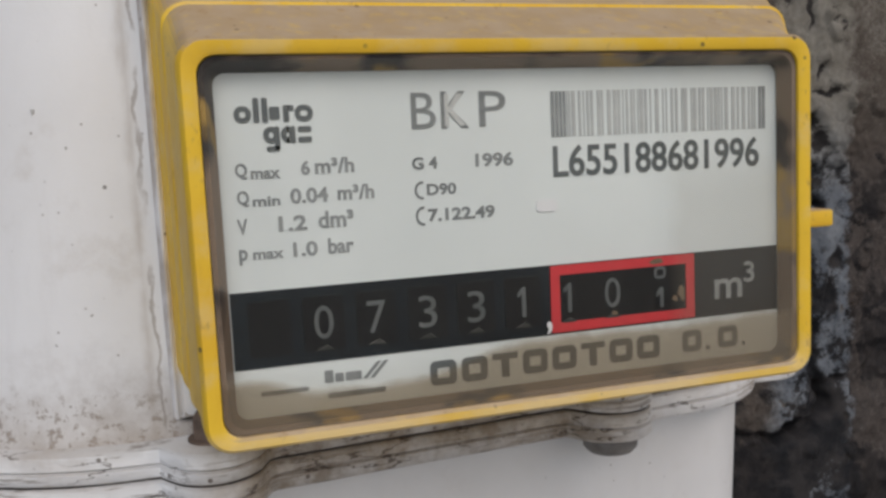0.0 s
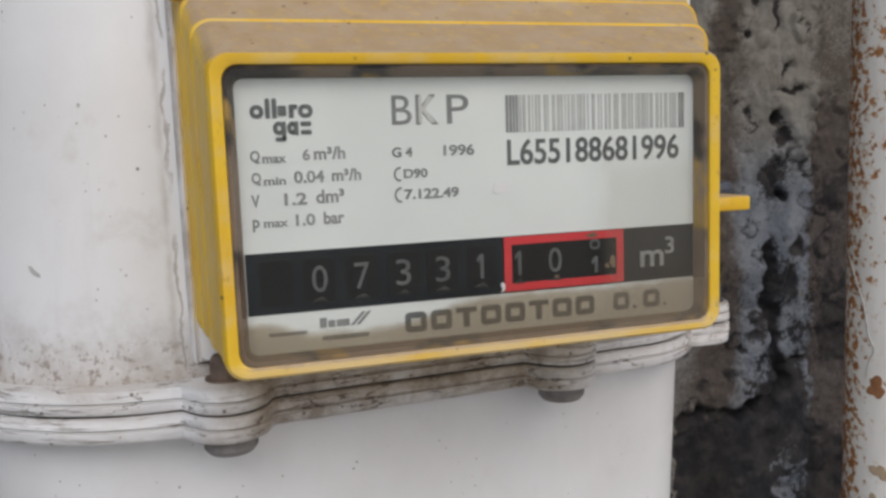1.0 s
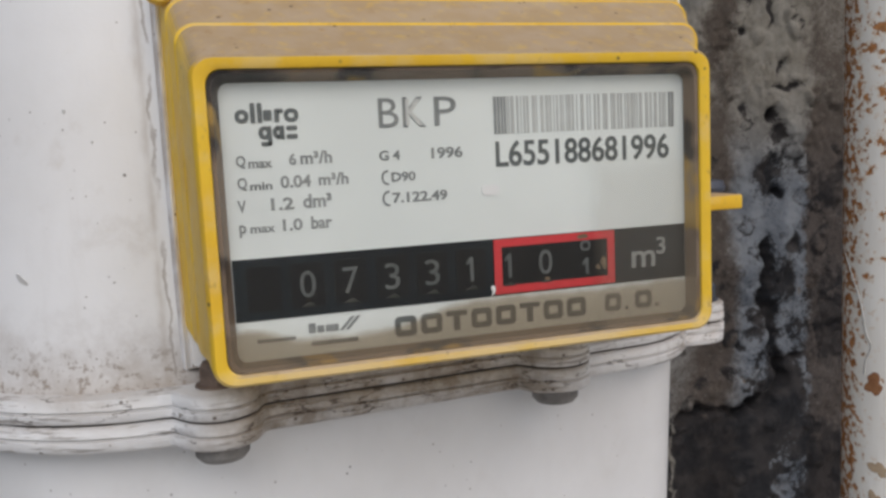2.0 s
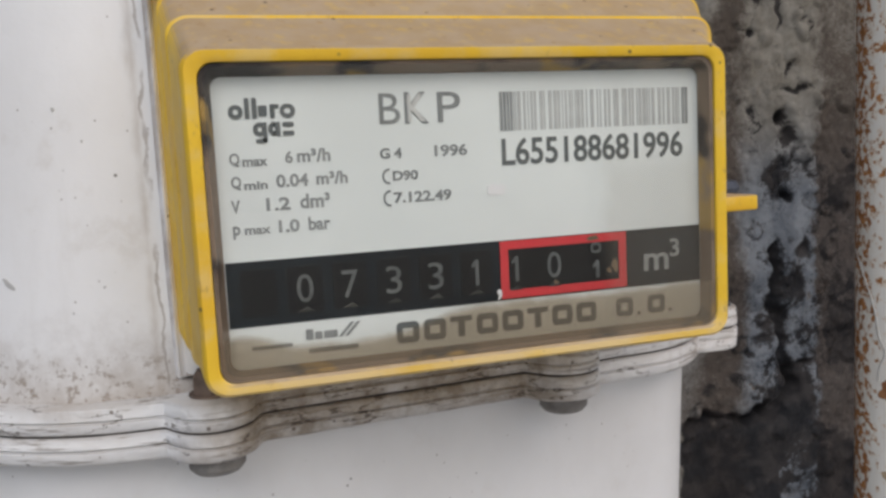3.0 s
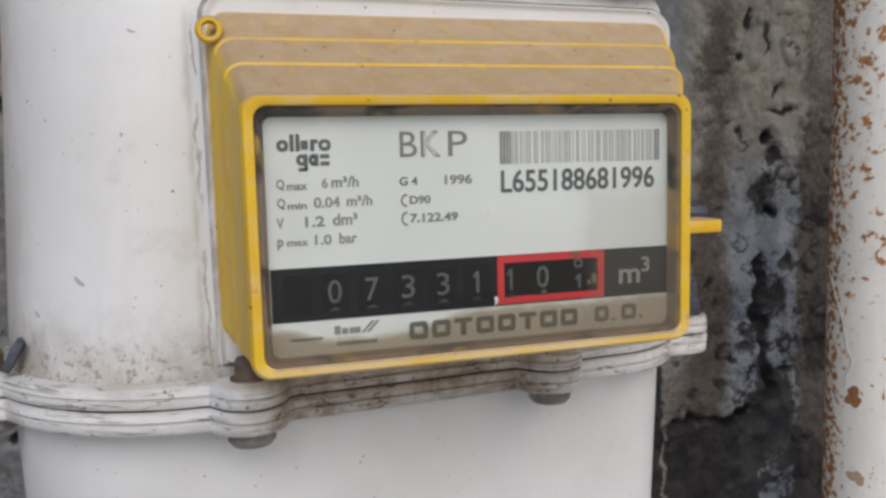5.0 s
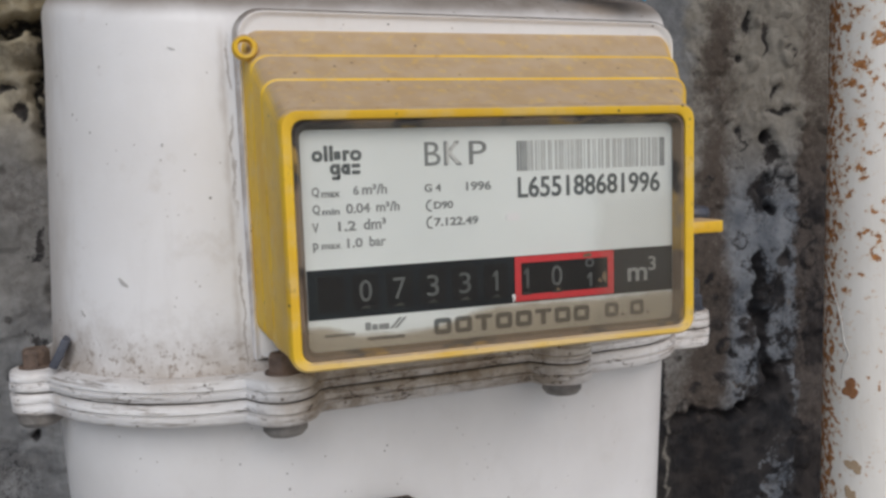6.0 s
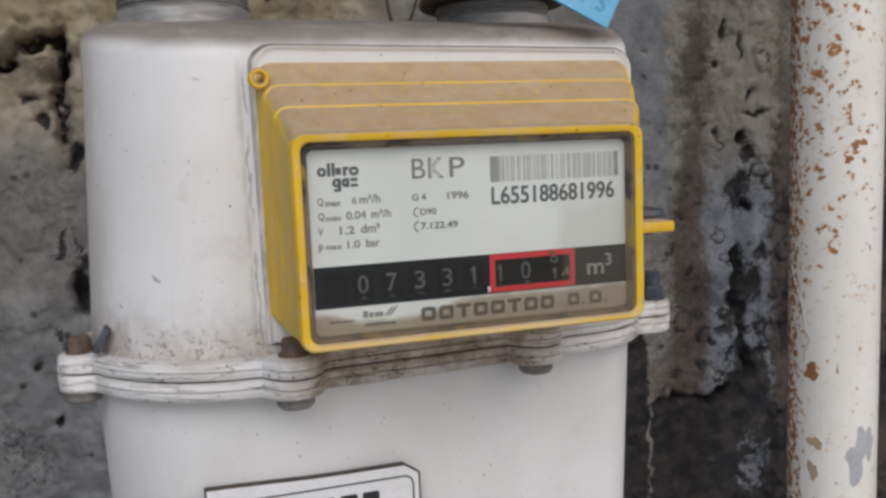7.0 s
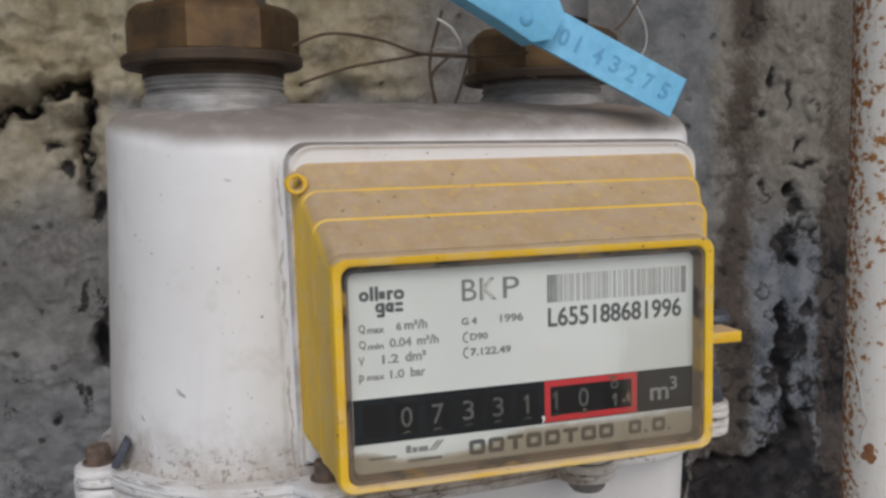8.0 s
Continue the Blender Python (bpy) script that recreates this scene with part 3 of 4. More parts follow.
            y -= 0.8 * above + max(above, lower) * 0.75 * noise.fractal(p * 0.55 + Vector((2, 6, 1)), 0.9, 2.0, 4)
            verts.append((x * U, y * U, z * U))
            # hollow at the foot made by black colour alone, with a pale ridge down its edge and scaly paint beside it
            ragged = -z + 0.9 * jag + 0.4 * mould_dark
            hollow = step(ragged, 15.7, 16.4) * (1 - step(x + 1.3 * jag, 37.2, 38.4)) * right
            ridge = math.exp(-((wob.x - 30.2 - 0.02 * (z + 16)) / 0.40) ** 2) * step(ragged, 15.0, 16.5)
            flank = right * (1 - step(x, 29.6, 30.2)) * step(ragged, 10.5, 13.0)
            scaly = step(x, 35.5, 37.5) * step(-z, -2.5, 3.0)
            vein_black = step(1 - abs(strand) * 3.2, 0.45, 0.95) * step(mould_dark, -0.3, 0.25)
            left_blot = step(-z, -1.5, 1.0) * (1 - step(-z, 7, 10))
            # shade of the meter on the wall next to it, put in as dark colour
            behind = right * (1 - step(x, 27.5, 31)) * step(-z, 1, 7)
            # mouldy patches, recess darkness and painted shade; right side darker towards the bottom
            mould_shade.append(min(1.0, dark + (0.85 * hollow + 0.62 * flank) * (1 - ridge) * (1 + 0.35 * mould_dark) + scaly * (0.17 + 0.24 * mould_dark + 0.46 * vein_black)
                            + right * (1 - smooth) * (0.09 + 0.14 * step(-z, -4, 4) + 0.13 * step(mould_dark, 0.0, 0.5)) + 0.18 * behind
                            + (1 - right) * (0.12 * mould_dark + 0.34 * left_blot * vein_black + 0.25 * step(mould_dark, 0.1, 0.5) * step(-z, -4, 2))))
            band = wob.x - 33.4 - 0.8 * step(z, 2, 9) - 0.3 * math.sin(z * 0.5)
            vein = math.exp(-(band / (1.3 if band < 0 else 1.5)) ** 2) * (0.75 + 0.5 * mould_dark)
            beside = step(x + 0.5 * jag, 40.0, 40.9) * (1 - 0.5 * step(z, 2, 8))
            tint = step(noise.fractal(p * 0.21 + Vector((4, 2, 7)), 0.9, 2.0, 4), 0.05, 0.5)
            # the step from x 33 to 36 tints in the meter's shade
            brown.append(min(1.0, right * (0.85 * vein + 0.75 * beside + 0.22 * (1 - step(x, 33, 36)) * step(-z, -4, 4)) * (1 - 0.8 * ridge) + 0.16 * tint + (1 - right) * 0.05 * step(z, -6, 5)))
            cream.append(max(above, lower, 0.22 * right * step(z + 2 * mould_dark, -2, 9) * (1 - smooth), 0.2 * ridge))
            cold.append(max(0.0, min(1.0, right * (0.45 * smooth + 0.9 * step(-z, -6, 1) * step(x, 33, 36)) + (1 - right) * 0.35 * step(-z, 2, 9))))
            peel.append(max(0.0, 0.5 * step(scab, 0.1, 0.45) * patchy + 0.25 * right * step(-z, -6, 0) * step(0.12 - crumble, 0, 0.12)))
    n = len(xs)
    faces = [(j * n + i, j * n + i + 1, (j + 1) * n + i + 1, (j + 1) * n + i) for j in range(len(zs) - 1) for i in range(n - 1)]
    me.from_pydata(verts, [], faces)
    for name, values in (("mould_shade", mould_shade), ("brown", brown), ("cream", cream), ("cold", cold), ("peel", peel)):
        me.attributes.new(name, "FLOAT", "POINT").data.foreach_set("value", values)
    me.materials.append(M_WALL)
    me.shade_smooth()
    ob = new("wall_back", me)
    ob.location = (0, 0, UP)
    ob.modifiers.new("thickness", "SOLIDIFY").thickness = 0.12
    return tagged(ob, "rough old rendered wall behind the meter, peeling, mouldy and stained, with painted shade", "wall", kind="structure")


back_wall()
# unseen side walls and ceiling, added to keep daylight off the back wall
single("unseen_wall_left", box(-80, -60, -6, 50, -139, 110), M_SIDE, (-70, 20, -139), "plain rough plastered side wall, unseen, added to shade the back wall", "wall", "structure")
single("unseen_wall_right", box(86, 106, -6, 50, -139, 110), M_SIDE, (96, 20, -139), "plain rough plastered side wall, unseen, added to shade the back wall", "wall", "structure")
single("ceiling", box(-80, 106, -6, 60, 70, 85), M_SIDE, (13, 20, 70), "rough plastered slab overhead, unseen, added to shade the back wall", "ceiling", "structure")
for name, x0, x1, z0, z1 in (("facade_left", -500, -80, -139, 230), ("facade_right", 106, 500, -139, 230), ("facade_top", -80, 106, 85, 230)):
    single(name, box(x0, x1, -6, 14, z0, z1), M_SIDE, ((x0 + x1) / 2, 4, z0), "plain rough plastered front wall round the niche", "wall", "structure")
ground_bm = bmesh.new()
bmesh.ops.create_grid(ground_bm, x_segments=24, y_segments=24, size=4000)
for v in ground_bm.verts:
    v.co.z = -138.9
single("ground", ground_bm, M_GROUND, (0, 0, -138.9), "worn grey concrete ground below the meter niche", "ground", "structure")


# ---------------------------------------------------------------- the meter
meter = thing("gas_meter", (3.3, 9.2, -18), "old white cast gas meter with a dusty yellow index housing", "gas meter")
FRONT, REAR = 3.65, 14.75


def plan(x0, x1, y0, y1, rl, rr, steps=10):
    return rounded(x0, x1, y0, y1, (rl, rr, rr, rl), steps)


def turned(x, y, a=radians(4.0), cx=-1.45, cy=9.1):
    """The case hangs a few degrees askew behind its index."""
    return cx + (x - cx) * math.cos(a) - (y - cy) * math.sin(a), cy + (x - cx) * math.sin(a) + (y - cy) * math.cos(a)


def case_ring(x0, x1, y0, y1, rl, rr, z, inset=0.0):
    r1, r2 = max(rl - inset, 0.3), max(rr - inset, 0.3)
    return [(*turned(x, y), z) for x, y, _, _ in plan(x0 + inset, x1 - inset, y0 + inset, y1 - inset, r1, r2)]


# upper half: slightly tapered, with a rounded shoulder and a low crowned top
rings = [case_ring(-6.95, 13.95, FRONT - 0.05, REAR, 5.5, 2.1, z, 0.05 * (z + 2)) for z in (-1.6, -1.2, 0.0, 1.0, 3.0, 5.0, 7.0)]
rings = [case_ring(-6.95, 13.95, FRONT - 0.05, REAR, 5.5, 2.1, z, g) for z, g in ((-2.05, -0.10), (-1.9, -0.04))] + rings


def roof_ring(inset, rise):
    """One ring of the top, which falls towards the front."""
    ring = case_ring(-6.95, 13.95, FRONT - 0.05, REAR, 5.5, 2.1, 0.0, inset)
    return [(x, y, 8.38 + 0.96 * step(y, 2.6, 9.4) + rise) for x, y, _ in ring]


for k in range(0, 9):
    a = radians(90 * k / 8)
    rings.append(roof_ring(0.475 + 0.95 * (1 - math.cos(a)), 0.9 * math.sin(a) - 0.9))
for inset, rise in ((2.0, 0.06), (2.7, 0.10), (3.4, 0.13), (4.4, 0.15)):
    rings.append(roof_ring(inset, rise))
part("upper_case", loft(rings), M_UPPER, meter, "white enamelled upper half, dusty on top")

# old scuffs in the enamel
for x, z, w, h, lean in ((-4.42, 0.63, 0.20, 0.06, -40), (-3.15, 4.38, 0.035, 0.045, 0), (-2.75, 6.95, 0.12, 0.022, -20), (-5.6, -0.3, 0.12, 0.045, -50), (-2.61, 3.67, 0.025, 0.03, 0)):
    inset = 0.05 * (z + 2)
    r, cx, cy = 5.5 - inset, -1.45, FRONT - 0.05 + 5.5
    a0 = math.asin((x - cx) / r)
    bm = bmesh.new()
    outline = [(w * math.cos(k), h * math.sin(k) * (1 + 0.3 * math.sin(3 * k))) for k in np.arange(0, 6.2, 0.45)]
    spin = Matrix.Rotation(radians(lean), 2)
    outline = [spin @ Vector(p) for p in outline]
    part("scuff", loft([[(cx + (r + d) * math.sin(a0 + p.x / r), cy - (r + d) * math.cos(a0 + p.x / r), z + p.y) for p in outline] for d in (-0.03, 0.015)], bm=bm), M_SCUFF, meter, "small grey scuff in the enamel", 0)

# lower half
rings = [case_ring(-6.95, 13.7, 4.1, 14.5, 5.2, 2.2, z, 0.04 * (-3 - z)) for z in (-3.0, -5.0, -8.0, -12.0, -15.5)]
for k in range(1, 7):
    a = radians(90 * k / 6)
    rings.append(case_ring(-6.95, 13.7, 4.1, 14.5, 5.2, 2.2, -15.5 - 2.5 * math.sin(a), 0.5 + 2.4 * (1 - math.cos(a))))
part("lower_case", loft(rings), M_LOWER, meter, "white enamelled lower half")

# flange with lobes round the bolts
BOLTS = ((-0.36, 3.2), (8.4, 3.75), (-7.15, 7.05), (14.78, 6.2), (-1.2, 15.2), (7.6, 15.9), (-5.0, 14.1), (12.9, 14.4))


def flange_ring(z, grow, wob=0.0):
    out = []
    pts = plan(-6.95, 13.55, FRONT - 0.05, REAR, 5.5, 2.8, 26)
    dense = []
    for i, p in enumerate(pts):
        q = pts[(i + 1) % len(pts)]
        gap = math.hypot(q[0] - p[0], q[1] - p[1])
        m = max(1, int(gap / 0.12))
        for k in range(m):
            t = k / m
            dense.append(tuple(p[j] + (q[j] - p[j]) * t for j in range(4)))
    for x, y, nx, ny in dense:
        x, y = turned(x, y)
        nx, ny = turned(nx, ny, cx=0.0, cy=0.0)
        ragged = wob * noise.noise(Vector((x * 1.7, y * 1.7, z * 2.1)))
        o = 0.5
        for bx, by in BOLTS:
            out_by, along = (bx - x) * nx + (by - y) * ny, abs((by - y) * nx - (bx - x) * ny)
            if along < 2.4 and abs(out_by) < 2.0:
                r = 0.78 if bx < -4 else 0.68 if bx > 14 else 0.95
                boss = out_by + math.sqrt(r * r - along * along) if along < r * 0.94 else out_by + 0.34 * r - (along - r * 0.94) * 2.2
                h = max(0.22 - abs(o - boss), 0.0) / 0.22
                o = max(o, boss) + 0.055 * h * h
        o += grow + ragged
        out.append((x + nx * o, y + ny * o, z + 0.6 * ragged))
    return out


TOP, MID, LOW = -2.0, -2.64, -3.30
part("upper_flange", loft([flange_ring(z, g, 0.05) for z, g in ((TOP, -0.1), (TOP - 0.06, -0.02), (TOP - 0.3, 0.0), (TOP - 0.345, -0.07), (TOP - 0.39, 0.01), (MID + 0.08, 0.0), (MID + 0.035, -0.05))]),
     M_FLANGE, meter, "chipped white flange with bolt lobes", 50)
part("flange_gasket", loft([flange_ring(z, -0.13, 0.04) for z in (MID + 0.035, MID - 0.035)]), M_GASKET, meter, "dark squeezed gasket line", 50)
part("lower_flange", loft([flange_ring(z, g, 0.05) for z, g in ((MID - 0.035, -0.05), (MID - 0.08, 0.0), (MID - 0.28, 0.01), (MID - 0.325, -0.075), (MID - 0.37, 0.0), (LOW + 0.07, -0.02), (LOW, -0.1))]),
     M_FLANGE, meter, "chipped white flange with bolt lobes", 50)

for i, (bx, by) in enumerate(BOLTS):
    turn = 0.4 + i * 0.7
    dark = M_BLUED if i in (3, 7) else M_BOLT
    head = part("bolt_head", loft(disc_rings(bx, by, ((0.38, TOP), (0.42, TOP + 0.06), (0.42, TOP + 0.46), (0.34, TOP + 0.56), (0.16, TOP + 0.59)), 6, turn)), dark, meter, "rusty hexagonal bolt head" if dark is M_BOLT else "dark blue-grey bolt head", 25)
    if i == 3:
        part("stud_end", loft(disc_rings(bx, by, ((0.30, TOP + 0.55), (0.30, TOP + 0.62), (0.33, TOP + 0.64), (0.33, TOP + 1.05), (0.26, TOP + 1.12)), 16)), dark, head)
    part("washer", loft(disc_rings(bx, by, ((0.50, TOP - 0.02), (0.50, TOP + 0.05), (0.4, TOP + 0.06)))), dark, head)
    if i == 3:
        continue
    part("bolt_end", loft(disc_rings(bx, by, ((0.64, LOW + 0.06), (0.62, LOW - 0.30), (0.52, LOW - 0.42), (0.30, LOW - 0.44), (0.24, LOW - 0.2), (0.05, LOW - 0.2)))), M_NUT, meter, "dull grey rounded nut")

# dark clip squeezed under one bolt
clip = box(-0.12, 0.12, -0.35, 0.35, -0.45, 0.45, 0.05)
bmesh.ops.transform(clip, matrix=Matrix.Translation((-6.35, 6.1, TOP + 0.55)) @ Matrix.Rotation(radians(28), 4, "Y"), verts=clip.verts)
part("retaining_clip", clip, M_BLUED, meter, "dark blue-grey clip beside a bolt")

# raised pad behind the housing, its top falling slightly to one end
def pad_ring(g, y):
    return [(x, y, z) for x, z, _, _ in rounded(-1.11 + g, 12.40 - g, -1.66, 7.97 - g, (0.05, 0.05, 0.72, 0.72), 6)]


rings = [pad_ring(g, y) for y, g in ((6.0, -0.12), (3.75, -0.02), (3.61, 0.02), (3.54, 0.07), (3.55, 0.11), (3.62, 0.16), (3.65, 0.24))]
rings = [[(x, y, z - 0.012 * (x + 1) * step(z, 3, 6)) for x, y, z in ring] for ring in rings]
part("mounting_pad", loft(rings), M_PAD, meter, "white raised pad with a rimmed edge")

for x, yc in ((-2.86, 9.1), (9.45, 9.75)):
    turns = []
    for k in range(10):
        turns += [(2.32, 9.2 + 0.17 * k), (2.34, 9.24 + 0.17 * k), (2.22, 9.30 + 0.17 * k), (2.23, 9.34 + 0.17 * k)]
    part("threaded_port", loft(disc_rings(x, yc, [(2.45, 8.6), (2.43, 9.62), (2.36, 9.66)] + turns[12:] + [(2.2, 10.9)], 48)), M_THREAD, meter, "dull grey threaded connection")
    # dark ring that stands for the collar's shade on the thread
    part("thread_shade", loft(disc_rings(x, yc, [(2.2, 10.26), (2.35, 10.28), (2.36, 10.36), (2.33, 10.40), (2.37, 10.46), (2.34, 10.52), (2.37, 10.60), (2.3, 10.7)], 48)), M_COLLAR, meter, "dark ring for the shade under the collar")

# ---- yellow index housing
housing = part("index_housing", loft([
    rect_ring(x0, x1, z0, z1, r, y, 8) for y, x0, x1, z0, z1, r in (
        (4.3, -0.96, 12.36, -1.00, 7.46, 0.55),
        (3.70, -0.98, 12.32, -1.02, 7.44, 0.55),
        (3.63, -0.95, 12.26, -1.03, 7.35, 0.5),
        (2.74, -0.83, 11.92, -1.06, 6.61, 0.5),
        (2.72, -0.85, 11.94, -1.07, 6.645, 0.51),
        (2.64, -0.85, 11.94, -1.07, 6.64, 0.51),
        (2.62, -0.84, 11.93, -1.07, 6.61, 0.51),
        (2.60, -0.82, 11.90, -1.06, 6.56, 0.5),
        (1.51, -0.71, 11.38, -1.09, 5.87, 0.45),
        (1.49, -0.73, 11.40, -1.10, 5.905, 0.46),
        (1.41, -0.73, 11.40, -1.10, 5.90, 0.46),
        (1.39, -0.72, 11.39, -1.10, 5.88, 0.46),
        (1.37, -0.70, 11.37, -1.09, 5.82, 0.45),
        (-0.02, -0.56, 10.44, -1.05, 5.06, 0.4),
        (-0.08, -0.58, 10.46, -1.12, 5.08, 0.45),
        (-0.42, -0.54, 10.42, -1.16, 5.04, 0.42),
        (-0.50, -0.48, 10.36, -1.10, 4.98, 0.38),
        (-0.50, -0.34, 10.20, -0.98, 4.84, 0.32),
        (-0.46, -0.27, 10.14, -0.93, 4.78, 0.30),
        (-0.30, -0.26, 10.13, -0.92, 4.77, 0.30),
    )], True, False), M_YELLOW, meter, "yellow plastic housing with dusty stepped top")
part("window_seal", loft([rect_ring(x0, x1, z0, z1, r, y) for y, x0, x1, z0, z1, r in (
    (-0.40, -0.255, 10.125, -0.915, 4.765, 0.3), (-0.38, -0.17, 10.06, -0.85, 4.70, 0.27), (-0.03, -0.04, 10.0, -0.79, 4.555, 0.2))], False, False),
    M_EDGE, meter, "dirty dark edge inside the window")
part("window_pane", loft([rect_ring(-0.245, 10.115, -0.905, 4.755, 0.28, y) for y in (-0.36, -0.43)]), M_WINDOW, meter, "clear plastic window with a tan dirt film").visible_shadow = False

# sealing eyelet at the housing's upper corner
ex, ez = -0.92, 6.82
rings = []
for y, r in ((3.1, 0.33), (2.82, 0.33), (2.75, 0.28), (2.75, 0.20), (2.82, 0.17), (3.1, 0.17)):
    rings.append([(ex + r * math.cos(2 * math.pi * k / 28), y, ez + r * math.sin(2 * math.pi * k / 28)) for k in range(28)])
part("eyelet", loft(rings, False, False), M_YELLOW, housing)
# sealing lug on the far side, with its screw
part("lug", box(11.0, 13.1, 1.95, 4.5, 1.24, 1.62, 0.06), M_YELLOW, housing, "yellow plastic sealing lug")
part("lug_screw", loft(disc_rings(12.95, 3.75, ((0.3, 1.0), (0.3, 1.58), (0.74, 1.63), (0.77, 1.74), (0.70, 1.92), (0.3, 2.0)))), M_BLUED, housing, "dark blue-grey screw head")

# ---- dial plate with its print
dial = part("dial_plate", box(-0.3, 10.3, 0.0, 0.25, -1.0, 4.85), M_DIAL, meter, "white printed dial plate")
part("counter_band", slab(-0.02, 10.0, 0.0, 1.215, 0.0, 0.02), M_BAND, dial, "black counter strip")
for c in (0.55, 1.4, 2.26, 3.12, 3.97, 4.82):
    part("number_wheel", slab(c - 0.33, c + 0.33, 0.17, 1.06, -0.02, 0.012, 0.05), M_WHEEL, dial)
part("number_wheel", slab(5.48, 7.99, 0.22, 1.04, -0.02, 0.012, 0.02), M_WHEEL, dial)
part("red_frame", loop_shape(5.34, 8.19, 0.03, 1.20, 0.17, -0.02, 0.022, 0.02), M_RED, dial, "red frame round the decimals")


def one(c, z0, z1):
    """The figure one with its flag."""
    outline = ((c + 0.045, z0), (c + 0.045, z1), (c - 0.02, z1), (c - 0.10, z1 - 0.10), (c - 0.10, z1 - 0.17), (c - 0.025, z1 - 0.11), (c - 0.025, z0))
    return loft([[(x, y, z) for x, z in outline] for y in (-0.033, -0.048)])


for ch, c in zip("0733110", (1.4, 2.26, 3.12, 3.97, 4.82, 5.68, 6.52)):
    w = 0.10 if ch == "1" else 0.155
    part("numeral", one(c, 0.37, 0.88) if ch == "1" else lettering(ch, c - w, c + w, 0.37, 0.90, -0.033, weight=0.0), M_DIGIT, dial, "grey-white numeral", 0)
    part("dust_heap", loft([[(c - 0.16, -0.034, 0.19), (c + 0.14, -0.034, 0.19), (c + 0.02, -0.034, 0.28)], [(c - 0.15, -0.05, 0.19), (c + 0.13, -0.05, 0.19), (c + 0.02, -0.05, 0.27)]]), M_DUST, dial, "pale dust below a number wheel", 0)
part("numeral", one(7.5, 0.28, 0.64), M_DIGIT, dial, "grey-white numeral", 0)
part("numeral", loop_shape(7.36, 7.60, 0.80, 1.02, 0.05, -0.033, 0.015, 0.08), M_DIGIT, dial, "numeral half turned out of sight", 0)
for x, z, w, h in ((7.92, 0.50, 0.07, 0.13), (7.78, 0.42, 0.05, 0.06), (7.42, 1.12, 0.13, 0.06), (6.55, 0.27, 0.06, 0.04)):
    ring = [(x + w * (1 + 0.25 * math.sin(3 * a + z * 9)) * math.cos(a), z + h * (1 + 0.25 * math.cos(2 * a + x * 5)) * math.sin(a)) for a in np.arange(0, 6.28, 0.45)]
    part("dirt_crumb", loft([[(u, y, v) for u, v in ring] for y in (-0.03, -0.052)]), M_CRUMB, dial, "tan crumb of dirt in the counter", 0)
part("decimal_comma", lettering(",", 5.24, 5.34, 0.02, 0.24, -0.045), M_STICKER, dial, "white comma", 0)
part("unit_sign", lettering("m", 8.62, 9.22, 0.31, 0.68, -0.02), M_UNIT, dial, "grey-white unit sign", 0)
part("unit_power", lettering("3", 9.26, 9.49, 0.57, 0.96, -0.02), M_UNIT, dial, "", 0)

PRINT = (
    ("B", 3.02, 3.43, 3.62, 4.20, 1), ("P", 4.18, 4.65, 3.62, 4.20, 1),
    ("Q", 0.20, 0.38, 2.95, 3.20, 1), ("max", 0.43, 0.88, 2.95, 3.08, 1), ("6", 1.20, 1.34, 2.98, 3.20, 1), ("m\u00b3/h", 1.42, 2.04, 2.98, 3.23, 1),
    ("Q", 0.20, 0.38, 2.53, 2.78, 1), ("min", 0.43, 0.85, 2.53, 2.68, 1), ("0.04", 1.01, 1.60, 2.54, 2.78, 1), ("m\u00b3/h", 1.75, 2.34, 2.55, 2.79, 1),
    ("V", 0.17, 0.33, 2.11, 2.35, 1), ("1.2", 0.80, 1.24, 2.12, 2.36, 1), ("dm\u00b3", 1.42, 1.98, 2.13, 2.40, 1),
    ("p", 0.17, 0.30, 1.64, 1.88, 1), ("max", 0.38, 0.85, 1.71, 1.83, 1), ("1.0", 1.00, 1.38, 1.71, 1.94, 1), ("bar", 1.55, 1.96, 1.71, 1.96, 1),
    ("G 4", 2.99, 3.42, 2.97, 3.17, 1), ("1996", 4.08, 4.75, 2.96, 3.19, 1),
    ("D90", 3.22, 3.72, 2.54, 2.73, 1), ("7.122.49", 3.22, 4.38, 2.11, 2.32, 1),
    ("L655188681996", 5.48, 9.63, 2.71, 3.26, 0),
)
for text, x0, x1, z0, z1, pale in PRINT:
    part("print", lettering(text, x0, x1, z0, z1, 0.0, weight=0.0 if text in "BP" else 0.026 if pale else 0.018), M_INK_PALE if pale else M_INK, dial, "", 0)
part("print", lettering("K", 3.52, 4.0, 3.61, 4.21, 0.0), M_INK_PALE, dial, "", 0)
part("print", lettering("K", 3.58, 3.93, 3.65, 4.17, -0.016, 0.006), M_KEYLINE, dial, "outlined letter", 0)
for zc, hh in ((2.63, 0.15), (2.21, 0.16)):
    arc = [(3.14 + 0.13 * math.cos(radians(a)), zc + hh * math.sin(radians(a))) for a in range(80, 281, 20)]
    part("bracket_sign", loft([[(x * s + 3.14 * (1 - s), y, z * s + zc * (1 - s)) for x, z in arc] for y, s in ((0.0, 1.0), (-0.015, 1.0), (-0.015, 0.72), (0.0, 0.72))], False, False, False), M_INK_PALE, dial, "", 0)

# maker's mark as plain bars and rings
for x0, x1, z0, z1 in ((0.24, 0.50, 3.80, 4.06), (1.16, 1.44, 3.80, 4.06), (0.66, 0.90, 3.48, 3.74), (0.93, 1.14, 3.48, 3.74)):
    part("mark_ring", loop_shape(x0, x1, z0, z1, 0.085, 0.0, 0.015, 0.12), M_INK, dial, "", 0)
